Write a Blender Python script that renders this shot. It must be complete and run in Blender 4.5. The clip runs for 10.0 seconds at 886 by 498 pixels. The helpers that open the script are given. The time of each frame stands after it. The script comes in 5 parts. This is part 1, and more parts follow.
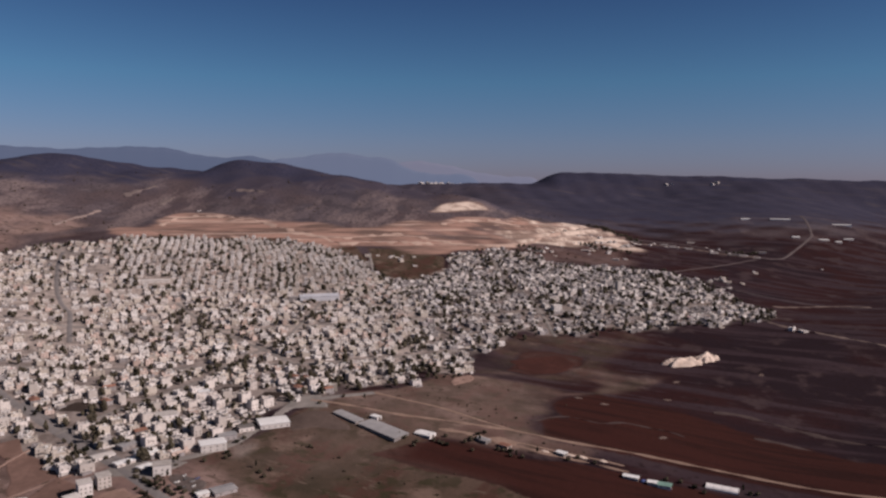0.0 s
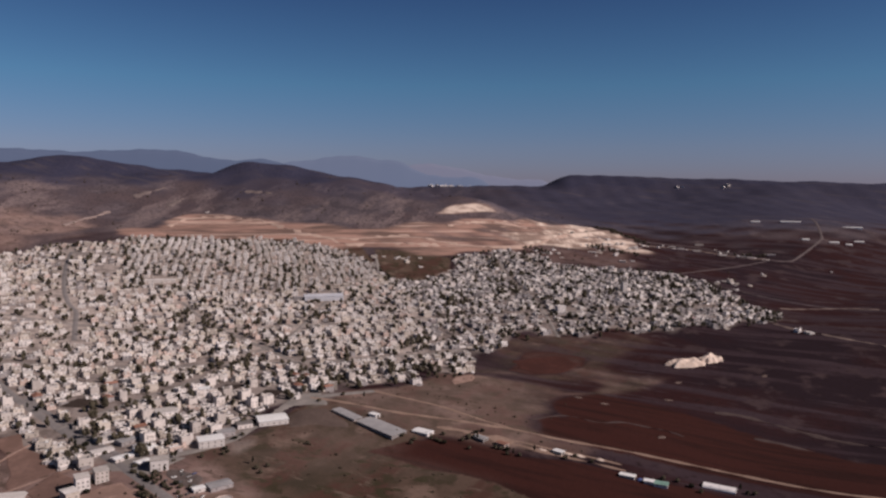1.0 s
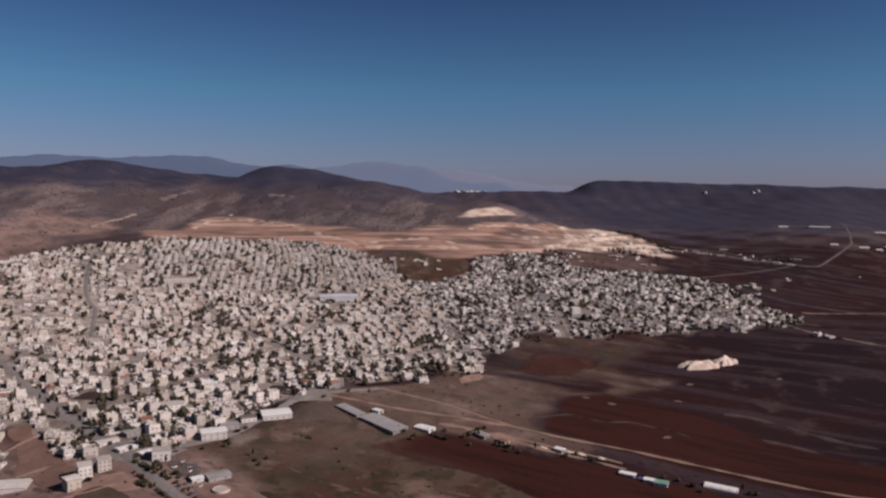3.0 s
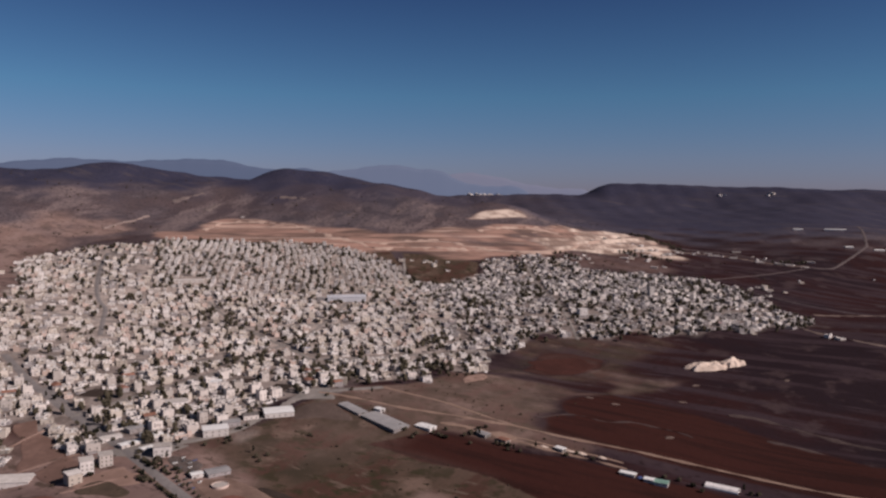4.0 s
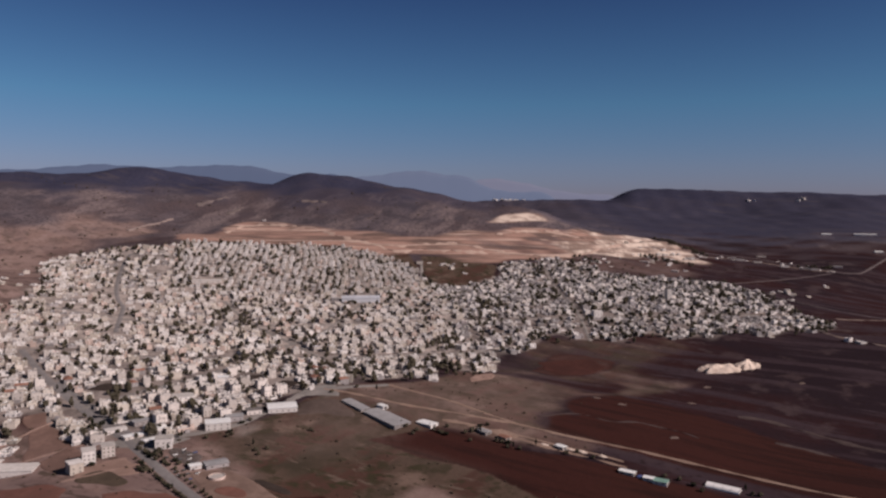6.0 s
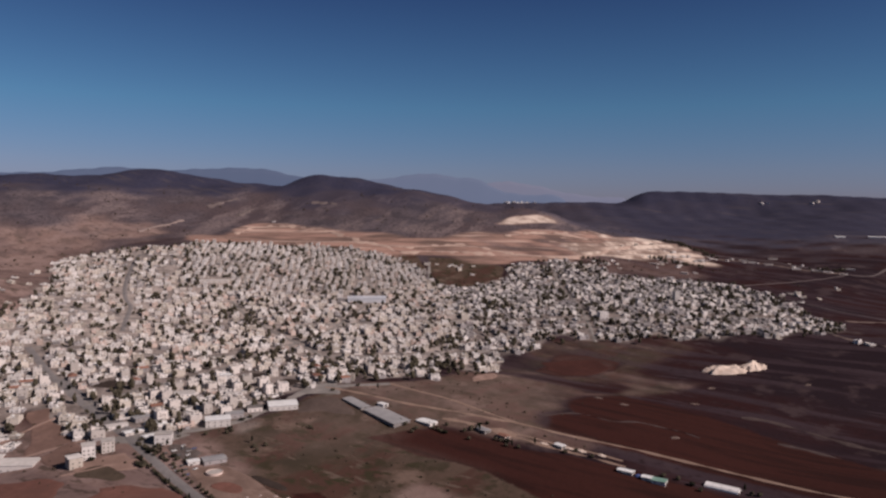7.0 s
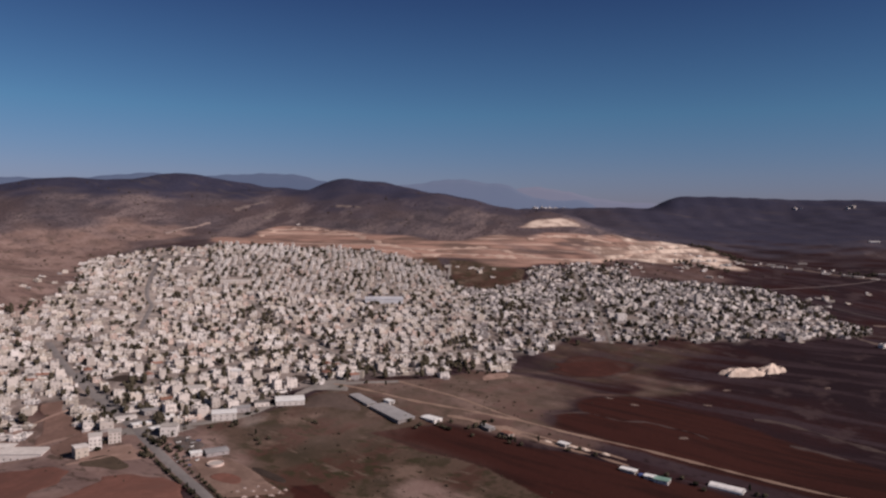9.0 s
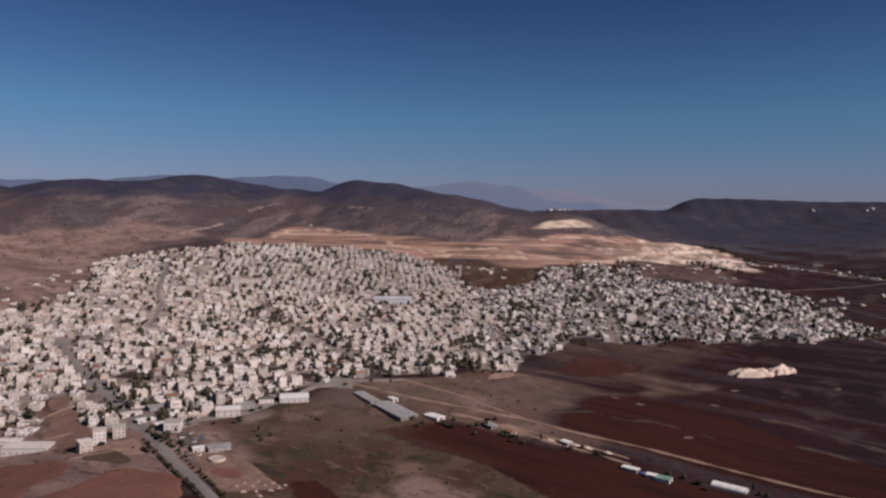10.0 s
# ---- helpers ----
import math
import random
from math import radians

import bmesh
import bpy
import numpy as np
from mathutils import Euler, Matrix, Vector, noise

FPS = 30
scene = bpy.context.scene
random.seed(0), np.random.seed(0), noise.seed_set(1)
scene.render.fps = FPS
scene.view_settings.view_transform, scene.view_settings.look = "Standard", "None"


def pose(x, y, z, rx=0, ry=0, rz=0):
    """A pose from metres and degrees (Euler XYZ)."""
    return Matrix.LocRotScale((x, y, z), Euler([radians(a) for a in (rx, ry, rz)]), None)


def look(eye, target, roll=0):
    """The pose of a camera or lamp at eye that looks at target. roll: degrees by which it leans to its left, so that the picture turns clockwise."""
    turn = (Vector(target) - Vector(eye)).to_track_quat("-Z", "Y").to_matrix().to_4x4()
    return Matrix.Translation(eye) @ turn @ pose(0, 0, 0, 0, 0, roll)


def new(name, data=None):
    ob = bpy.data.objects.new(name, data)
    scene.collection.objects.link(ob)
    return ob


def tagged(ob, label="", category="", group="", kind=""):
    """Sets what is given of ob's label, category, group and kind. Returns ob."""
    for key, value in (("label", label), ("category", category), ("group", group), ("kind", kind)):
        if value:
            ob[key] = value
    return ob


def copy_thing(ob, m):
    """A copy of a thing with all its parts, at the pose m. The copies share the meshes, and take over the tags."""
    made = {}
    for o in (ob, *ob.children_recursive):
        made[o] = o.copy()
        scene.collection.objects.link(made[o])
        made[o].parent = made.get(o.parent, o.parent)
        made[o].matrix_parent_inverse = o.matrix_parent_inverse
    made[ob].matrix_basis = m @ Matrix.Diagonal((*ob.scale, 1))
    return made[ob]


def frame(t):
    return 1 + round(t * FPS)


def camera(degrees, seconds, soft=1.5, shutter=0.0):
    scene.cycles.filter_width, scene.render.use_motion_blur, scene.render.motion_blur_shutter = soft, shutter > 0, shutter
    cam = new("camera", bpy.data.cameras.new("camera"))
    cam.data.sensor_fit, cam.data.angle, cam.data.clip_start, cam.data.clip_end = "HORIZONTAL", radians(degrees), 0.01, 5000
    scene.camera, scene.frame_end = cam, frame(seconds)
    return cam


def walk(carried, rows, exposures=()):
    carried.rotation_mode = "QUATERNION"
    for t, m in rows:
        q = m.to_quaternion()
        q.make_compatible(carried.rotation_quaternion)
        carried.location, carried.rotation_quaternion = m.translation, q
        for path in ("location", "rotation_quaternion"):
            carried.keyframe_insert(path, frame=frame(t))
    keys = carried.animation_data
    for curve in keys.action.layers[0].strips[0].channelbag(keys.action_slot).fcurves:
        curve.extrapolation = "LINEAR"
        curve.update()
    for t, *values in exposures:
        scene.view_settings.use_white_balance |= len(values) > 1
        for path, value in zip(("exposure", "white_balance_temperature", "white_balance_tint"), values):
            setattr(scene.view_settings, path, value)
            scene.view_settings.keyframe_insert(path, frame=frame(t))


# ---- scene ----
cam = camera(62.0, 10.0, soft=2.5)
PATH = [
    (0, (-21.201, -3.445, 229.741), (-4.315, 94.781, 221.589), 0.42),
    (0.5, (-14.789, -5.445, 227.231), (1.288, 92.938, 219.33), 0.43),
    (1, (-8.313, -7.282, 224.723), (6.963, 91.246, 217.043), 0.47),
    (1.5, (-1.782, -8.96, 222.219), (12.644, 89.711, 214.75), 0.46),
    (2, (4.796, -10.486, 219.718), (18.273, 88.341, 212.524), 0.45),
    (2.5, (11.413, -11.863, 217.22), (23.714, 87.134, 210.263), 0.5),
    (4, (31.413, -15.155, 209.75), (40.505, 84.237, 203.537), 0.55),
    (4.5, (38.102, -15.989, 207.268), (46.137, 83.509, 201.311), 0.52),
    (5, (44.788, -16.7, 204.791), (51.763, 82.891, 199.052), 0.58),
    (5.5, (51.464, -17.293, 202.318), (57.463, 82.375, 196.817), 0.58),
    (7, (71.343, -18.412, 194.931), (74.528, 81.422, 190.129), 0.66),
    (7.5, (77.893, -18.582, 192.479), (80.118, 81.289, 187.911), 0.7),
    (8, (84.392, -18.658, 190.033), (85.469, 81.242, 185.696), 0.75),
    (8.5, (90.829, -18.646, 187.593), (90.726, 81.269, 183.475), 0.77),
    (9, (97.199, -18.551, 185.159), (95.979, 81.365, 181.255), 0.77),
    (9.5, (103.491, -18.377, 182.731), (101.164, 81.526, 179.0), 0.79),
    (10, (109.699, -18.131, 180.309), (106.258, 81.747, 176.77), 0.8),
]
walk(cam, [(t, look(eye, target, roll)) for t, eye, target, roll in PATH], exposures=[(0, 0.09, 6640, 15.5)])

# ---------------------------------------------------------------- light and sky
SUN_TO = Vector((0.80, -0.42, 0.62)).normalized()
SUN_EL = math.asin(SUN_TO.z)
SUN_AZ = math.atan2(SUN_TO.x, SUN_TO.y)

sun_data = bpy.data.lights.new("sun", "SUN")
sun_data.energy, sun_data.angle, sun_data.color = 5.0, radians(0.6), (1.0, 0.895, 0.835)
sun = new("sun", sun_data)
sun.matrix_world = look(SUN_TO * 3000, (0, 0, 0))

world = bpy.data.worlds.new("sky")
scene.world = world
world.use_nodes = True
wn, wl = world.node_tree.nodes, world.node_tree.links
wn.clear()
sky = wn.new("ShaderNodeTexSky")
sky.sky_type, sky.sun_disc = "NISHITA", False
sky.sun_elevation, sky.sun_rotation = SUN_EL, SUN_AZ
sky.altitude, sky.air_density, sky.dust_density, sky.ozone_density = 400, 1.0, 0.6, 2.0
# hazy air: the band above the horizon is duller than a clean sky
geo = wn.new("ShaderNodeTexCoord")
sep = wn.new("ShaderNodeSeparateXYZ")
ramp = wn.new("ShaderNodeValToRGB")
ramp.color_ramp.elements[0].position, ramp.color_ramp.elements[0].color = 0.0, (0.32, 0.298, 0.525, 1)
ramp.color_ramp.elements[1].position, ramp.color_ramp.elements[1].color = 0.28, (0.142, 0.226, 0.368, 1)
for at, tone in ((0.55, (0.24, 0.235, 0.27, 1)), (0.06, (0.312, 0.345, 0.52, 1)), (0.14, (0.225, 0.388, 0.520, 1))):
    ramp.color_ramp.elements.new(at).color = tone
mul = wn.new("ShaderNodeMix")
mul.data_type, mul.blend_type = "RGBA", "MULTIPLY"
mul.inputs[0].default_value = 1.0
bg = wn.new("ShaderNodeBackground")
bg.inputs["Strength"].default_value = 0.10
out = wn.new("ShaderNodeOutputWorld")
wl.new(geo.outputs["Generated"], sep.inputs[0])
wl.new(sep.outputs["Z"], ramp.inputs[0])
wl.new(sky.outputs[0], mul.inputs[6])
wl.new(ramp.outputs[0], mul.inputs[7])
wl.new(mul.outputs[2], bg.inputs[0])
wl.new(bg.outputs[0], out.inputs[0])


# ---------------------------------------------------------------- materials
def nodes_of(name):
    m = bpy.data.materials.new(name)
    m.use_nodes = True
    n, l = m.node_tree.nodes, m.node_tree.links
    return m, n, l, n["Principled BSDF"]


def rgba(c):
    return (c[0], c[1], c[2], 1.0)


def mix(n, l, fac, a, b, blend="MIX"):
    x = n.new("ShaderNodeMix")
    x.data_type, x.blend_type = "RGBA", blend
    for socket, v in ((x.inputs[0], fac), (x.inputs[6], a), (x.inputs[7], b)):
        if isinstance(v, (int, float)):
            socket.default_value = v
        elif isinstance(v, tuple):
            socket.default_value = rgba(v)
        else:
            l.new(v, socket)
    return x.outputs[2]


def noise_tex(n, l, vec, scale, detail=4.0, rough=0.6):
    t = n.new("ShaderNodeTexNoise")
    t.inputs["Scale"].default_value, t.inputs["Detail"].default_value, t.inputs["Roughness"].default_value = scale, detail, rough
    if vec is not None:
        l.new(vec, t.inputs["Vector"])
    return t.outputs["Fac"]


def steps(n, l, value, lo, hi):
    r = n.new("ShaderNodeMapRange")
    r.interpolation_type = "SMOOTHSTEP"
    r.inputs["From Min"].default_value, r.inputs["From Max"].default_value = lo, hi
    l.new(value, r.inputs["Value"])
    return r.outputs["Result"]


def place(n, l, angle=0.0, stretch=(1, 1, 1)):
    g = n.new("ShaderNodeNewGeometry")
    v = n.new("ShaderNodeMapping")
    v.vector_type = "TEXTURE"
    v.inputs["Rotation"].default_value = (0, 0, angle)
    v.inputs["Scale"].default_value = tuple(1.0 / k for k in stretch)
    l.new(g.outputs["Position"], v.inputs["Vector"])
    return v.outputs["Vector"]


def bump(n, l, b, value, depth, strength=0.6):
    u = n.new("ShaderNodeBump")
    u.inputs["Distance"].default_value, u.inputs["Strength"].default_value = depth, strength
    l.new(value, u.inputs["Height"])
    l.new(u.outputs["Normal"], b.inputs["Normal"])


def surface(name, a, b, scale=0.3, rough=0.9, metal=0.0, relief=0.05, fine=6.0, spread=0.0):
    """Two tones mottled at two scales; spread: how far single objects or islands differ in tone."""
    m, n, l, p = nodes_of(name)
    vec = place(n, l)
    big, small = noise_tex(n, l, vec, scale), noise_tex(n, l, vec, scale * fine)
    col = mix(n, l, steps(n, l, big, 0.35, 0.65), a, b)
    col = mix(n, l, steps(n, l, small, 0.3, 0.75), col, tuple(0.72 * v for v in a))
    if spread:
        info = n.new("ShaderNodeObjectInfo")
        geo_in = n.new("ShaderNodeNewGeometry")
        add = n.new("ShaderNodeMath")
        add.operation = "ADD"
        l.new(info.outputs["Random"], add.inputs[0])
        l.new(geo_in.outputs["Random Per Island"], add.inputs[1])
        half = n.new("ShaderNodeMath")
        half.operation = "FRACT"
        l.new(add.outputs[0], half.inputs[0])
        dark = tuple(1.0 - spread * k for k in (1.0, 1.02, 1.05))
        col = mix(n, l, 1.0, col, mix(n, l, half.outputs[0], (1, 1, 1), dark), "MULTIPLY")
    l.new(col, p.inputs["Base Color"])
    p.inputs["Roughness"].default_value, p.inputs["Metallic"].default_value = rough, metal
    p.inputs["Specular IOR Level"].default_value = 0.06 if rough > 0.7 else 0.5
    if relief:
        bump(n, l, p, small, relief)
    return m


WALLS = [
    surface("white_plaster", (0.75, 0.70, 0.68), (0.63, 0.59, 0.57), 0.25, spread=0.35),
    surface("cream_stone", (0.62, 0.55, 0.49), (0.52, 0.46, 0.41), 0.3, spread=0.45),
    surface("grey_render", (0.38, 0.348, 0.35), (0.28, 0.255, 0.256), 0.3, spread=0.5),
    surface("pale_limestone", (0.685, 0.62, 0.585), (0.555, 0.50, 0.47), 0.35, spread=0.4),
    surface("pink_plaster", (0.60, 0.47, 0.42), (0.52, 0.41, 0.36), 0.3, spread=0.4),
]
ROOFS = [
    surface("concrete_roof", (0.41, 0.38, 0.375), (0.265, 0.245, 0.24), 0.2, spread=0.6),
    surface("whitewashed_roof", (0.74, 0.69, 0.66), (0.56, 0.52, 0.49), 0.2, spread=0.5),
    surface("clay_tile_roof", (0.30, 0.155, 0.115), (0.24, 0.125, 0.095), 0.5, spread=0.3),
]
GLASS = surface("window_glass", (0.13, 0.12, 0.115), (0.10, 0.095, 0.09), 0.4, rough=0.25, relief=0)
DOOR = surface("metal_door", (0.13, 0.12, 0.11), (0.10, 0.09, 0.09), 0.6, rough=0.5, relief=0)
TANK_W = surface("white_tank_plastic", (0.78, 0.77, 0.75), (0.70, 0.69, 0.67), 0.8, rough=0.5, relief=0)
TANK_B = surface("black_tank_plastic", (0.03, 0.03, 0.03), (0.025, 0.025, 0.025), 0.8, rough=0.45, relief=0)
SHEET = surface("galvanised_sheet", (0.34, 0.325, 0.322), (0.26, 0.25, 0.248), 0.12, rough=0.55, metal=0.1, relief=0.02)
SHEET_PALE = surface("pale_blue_sheet", (0.50, 0.505, 0.54), (0.42, 0.425, 0.46), 0.05, rough=0.5, relief=0.02)
SHEET_W = surface("white_sheet", (0.80, 0.79, 0.77), (0.70, 0.69, 0.67), 0.12, rough=0.5, relief=0.02)
FILM = surface("greenhouse_film", (0.85, 0.82, 0.80), (0.72, 0.68, 0.66), 0.2, rough=0.45, relief=0.03)
GREEN = surface("green_sheet", (0.20, 0.33, 0.27), (0.15, 0.26, 0.21), 0.3, rough=0.5, relief=0.02)
BLUE = surface("blue_tarp", (0.05, 0.08, 0.22), (0.04, 0.06, 0.16), 0.4, rough=0.5, relief=0.02)
BLUE_ROOF = surface("weathered_blue_sheet", (0.20, 0.23, 0.36), (0.15, 0.17, 0.27), 0.4, rough=0.6, relief=0.02)
ROSE = surface("faded_rose_paint", (0.46, 0.30, 0.30), (0.36, 0.23, 0.23), 0.3, relief=0.02)
DARK = surface("opening_shade", (0.03, 0.027, 0.025), (0.02, 0.02, 0.02), 0.5, relief=0)
TYRE = surface("tyre_rubber", (0.025, 0.025, 0.025), (0.02, 0.02, 0.02), 2.0, relief=0)
ASPHALT = surface("asphalt", (0.20, 0.182, 0.178), (0.15, 0.137, 0.135), 0.06, relief=0.03)
STREET = surface("worn_street", (0.24, 0.215, 0.20), (0.17, 0.155, 0.145), 0.06, relief=0.03)
DIRT = surface("dirt_track", (0.275, 0.190, 0.150), (0.19, 0.127, 0.099), 0.05, relief=0.05)
CHALK = surface("chalky_road", (0.43, 0.315, 0.26), (0.29, 0.205, 0.168), 0.03, relief=0.1)
DUST = surface("grey_dust_road", (0.116, 0.092, 0.091), (0.080, 0.064, 0.063), 0.05, relief=0.05)
CLAY = surface("bare_red_clay", (0.190, 0.118, 0.097), (0.118, 0.072, 0.058), 0.03, relief=0.15)
WORN = surface("worn_brown_yard", (0.21, 0.142, 0.117), (0.125, 0.082, 0.066), 0.07, relief=0.1)
BROWN_LOT = surface("bare_brown_soil", (0.110, 0.080, 0.069), (0.078, 0.057, 0.049), 0.05, relief=0.15)
RED_DRY = surface("dry_red_soil", (0.064, 0.0255, 0.0205), (0.044, 0.0185, 0.0152), 0.03, relief=0.15)
RED_NEAR = surface("damp_red_clay", (0.180, 0.084, 0.066), (0.128, 0.065, 0.052), 0.03, relief=0.15)
OLIVE = surface("dry_olive_grazing", (0.085, 0.062, 0.046), (0.056, 0.042, 0.031), 0.06, relief=0.15)
STONE_HEAP = surface("field_stones", (0.15, 0.11, 0.095), (0.08, 0.057, 0.05), 0.2, relief=0.3)
TRODDEN = surface("trodden_pink_earth", (0.30, 0.200, 0.165), (0.19, 0.122, 0.099), 0.06, relief=0.1)
STONY_PALE = surface("pale_stony_verge", (0.20, 0.15, 0.13), (0.10, 0.072, 0.062), 0.05, relief=0.1)
RUBBLE = surface("broken_rubble", (0.36, 0.285, 0.26), (0.17, 0.13, 0.115), 0.5, relief=0.3)
YARD_GREY = surface("oily_yard_asphalt", (0.13, 0.105, 0.097), (0.07, 0.055, 0.05), 0.15, relief=0.05)
DARK_SOIL = surface("dark_bare_soil", (0.046, 0.034, 0.029), (0.030, 0.022, 0.019), 0.05, relief=0.15)
PALE = surface("bare_limestone", (0.66, 0.54, 0.46), (0.44, 0.34, 0.28), 0.09, relief=0.3)
LEAF = surface("dusty_foliage", (0.080, 0.068, 0.048), (0.052, 0.045, 0.033), 0.3, relief=0.1, spread=0.4)
CYPRESS = surface("dark_foliage", (0.020, 0.020, 0.013), (0.015, 0.015, 0.010), 0.3, relief=0.1, spread=0.3)
SCRUB = surface("dry_scrub", (0.072, 0.055, 0.040), (0.050, 0.039, 0.029), 0.3, relief=0.1, spread=0.4)
BARK = surface("bark", (0.10, 0.07, 0.05), (0.07, 0.05, 0.035), 1.5, relief=0.05)


# ---------------------------------------------------------------- the lie of the land
LATTICE = np.array([
    [-30, -10, -10, -32, -39, -32, -28, -35],
    [-47, -24, 18, -34, -27, -21, -16, -1],
    [-27, -45, 3, -25, -8, -21, -25, 7],
    [27, 24, -1, 15, 0, -11, -20, -11],
    [42, 25, 22, 15, -21, -5, 29, 36],
    [133, 113, 7, 48, 64, 45, 4, 37],
    [137, -22, 214, 42, 12, 71, -5, 15],
    [237, 331, 40, 202, 222, 30, 173, 77],
    [181, 354, 404, 389, 113, 144, 162, 86],
    [352, -75, 314, -160, 248, 116, 344, 29],
    [472, 247, 355, 298, 345, 258, 292, 56],
    [375, 226, 215, 216, 81, 71, 85, 88]
], float)


def height(x, y):
    """Ground height: a smooth lattice of heights, wider with distance, with terraces, knolls and gullies on it."""
    x, y = np.broadcast_arrays(np.asarray(x, float), np.asarray(y, float))
    rows, cols = LATTICE.shape
    yy = np.clip(y, 380, 4950)
    v = np.clip(np.log(yy / 380.0) / math.log(4950 / 380.0) * (rows - 1), 0, rows - 1.0001)
    u = np.clip(((x - 40 - 0.1 * yy) / (100 + 0.62 * yy) + 1.25) / 2.5 * (cols - 1), 0, cols - 1.0001)
    i, j = np.floor(u).astype(int), np.floor(v).astype(int)
    z = np.zeros(x.shape)

    def weights(t):
        return (1 - t) ** 3 / 6, (3 * t**3 - 6 * t**2 + 4) / 6, (-3 * t**3 + 3 * t**2 + 3 * t + 1) / 6, t**3 / 6

    wu, wv = weights(u - i), weights(v - j)
    for b in range(4):
        for a in range(4):
            z = z + wv[b] * wu[a] * LATTICE[np.clip(j + b - 1, 0, rows - 1), np.clip(i + a - 1, 0, cols - 1)]
    # levelled ground
    for cx, cy, r, level in PADS:
        z = z + smooth((r - np.hypot(x - cx, y - cy)) / (0.45 * r)) * (level - z)
    # a flat-topped plateau closes the plain on one side
    far, bearing = np.hypot(x, y), np.degrees(np.arctan2(x, y))
    mesa = smooth((bearing - 15.9) / 2.7) * smooth((far - 3450) / 420) * smooth((70 - bearing) / 15)
    z = z + mesa * (320 - 2.0 * (bearing - 18) - z)
    for cx, cy, r, h in KNOLLS:
        z = z + h * np.exp(-((x - cx) ** 2 + (y - cy) ** 2) / (2 * r * r))
    hill = smooth((z - 110) / 80)
    z = z + hill * (5 * np.sin(x / 61 + 1.7 * np.sin(y / 140)) * np.sin(y / 83 + x / 210) + 2.2 * np.sin(x / 23 + y / 37) * np.sin(y / 29 - x / 55))
    z = z + 0.35 * np.sin(x / 31 + 0.6) * np.sin(y / 27) + 0.15 * np.sin(x / 11 + y / 17)
    cut = inside(x, y, CUT, 25)
    q = z / 9.0
    f = q - np.floor(q)
    z = z + cut * 0.8 * 9.0 * (np.clip((f - 0.5) * 4 + 0.5, 0, 1) - f)
    return z


def smooth(t):
    t = np.clip(t, 0, 1)
    return t * t * (3 - 2 * t)


def inside(x, y, polygon, soft):
    """1 well inside a polygon, 0 outside, over a soft edge of that many metres."""
    x, y = np.asarray(x, float), np.asarray(y, float)
    far, odd = np.full(x.shape, 1e9), np.zeros(x.shape, bool)
    for (ax, ay), (bx, by) in zip(polygon, polygon[1:] + polygon[:1]):
        t = np.clip(((x - ax) * (bx - ax) + (y - ay) * (by - ay)) / ((bx - ax) ** 2 + (by - ay) ** 2), 0, 1)
        far = np.minimum(far, np.hypot(x - ax - t * (bx - ax), y - ay - t * (by - ay)))
        if by != ay:
            odd ^= ((ay > y) != (by > y)) & (x < (bx - ax) * (y - ay) / (by - ay) + ax)
    return smooth(np.where(odd, far, -far) / soft + 0.5)


def near_line(x, y, line):
    x, y = np.asarray(x, float), np.asarray(y, float)
    far = np.full(x.shape, 1e9)
    for (ax, ay), (bx, by) in zip(line, line[1:]):
        t = np.clip(((x - ax) * (bx - ax) + (y - ay) * (by - ay)) / ((bx - ax) ** 2 + (by - ay) ** 2), 0, 1)
        far = np.minimum(far, np.hypot(x - ax - t * (bx - ax), y - ay - t * (by - ay)))
    return far


PADS = [(-64, 713, 34, -0.5)]
KNOLLS = [(-515, 2432, 100, -32), (-799, 2417, 100, 25), (-142, 2356, 100, 22), (-350, 2450, 90, -20), (-275, 2330, 45, 20), (-380, 2480, 50, -8), (60, 2200, 110, 8), (-1150, 2250, 120, 8), (405, 2080, 85, 19), (-128, 528, 45, -7)]
# earthworks on the slope above the town
CUT = [(-459, 1659), (-443, 1780), (-394, 1883), (-329, 1945), (-237, 1920), (-133, 1845), (-39, 1791), (44, 1783), (160, 1787), (254, 1813), (310, 1845), (424, 1885), (505, 1935), (720, 2075), (800, 2060), (838, 1930), (785, 1775), (689, 1755), (547, 1733),
       (458, 1688), (382, 1663), (269, 1630), (106, 1649), (-20, 1631), (-99, 1680), (-291, 1634), (-387, 1586)]
CUT_PALE = [(429, 1718), (526, 1839), (620, 1970), (704, 2080), (785, 2080), (830, 1960), (840, 1875), (765, 1762), (611, 1698), (498, 1712)]
CUT_RED = [(215, 1735), (250, 1772), (325, 1810), (459, 1835), (470, 1740), (380, 1702), (309, 1694), (230, 1705)]
CUT_HIGH = [(262, 1895), (318, 1962), (392, 2012), (430, 2008), (436, 1968), (345, 1922)]
TOWN = [(-700, 870), (-545, 1005), (-515, 1040), (-512, 1105), (-545, 1235), (-655, 1440), (-665, 1520), (-616, 1573), (-478, 1565), (-327, 1568), (-86, 1666), (20, 1620), (80, 1548), (114, 1431), (165, 1430), (244, 1500), (268, 1605), (328, 1652), (407, 1674), (470, 1660), (490, 1600), (551, 1560),
        (640, 1530), (720, 1495), (748, 1440), (760, 1360), (752, 1285), (735, 1210), (763, 1150), (712, 1078), (593, 1066), (454, 1050), (300, 1044), (236, 1015), (178, 946), (155, 888), (77, 836), (19, 801), (-25, 780), (-63, 737), (-88, 681),
        (-129, 636), (-202, 637), (-257, 659), (-309, 705), (-290, 649), (-338, 614), (-713, 652)]
JUNCTION = [(-478, 518), (-428, 651), (-323, 696), (-253, 657), (-202, 644), (-129, 646), (-93, 603), (-58, 560), (-79, 516), (-122, 506), (-188, 456), (-320, 466)]
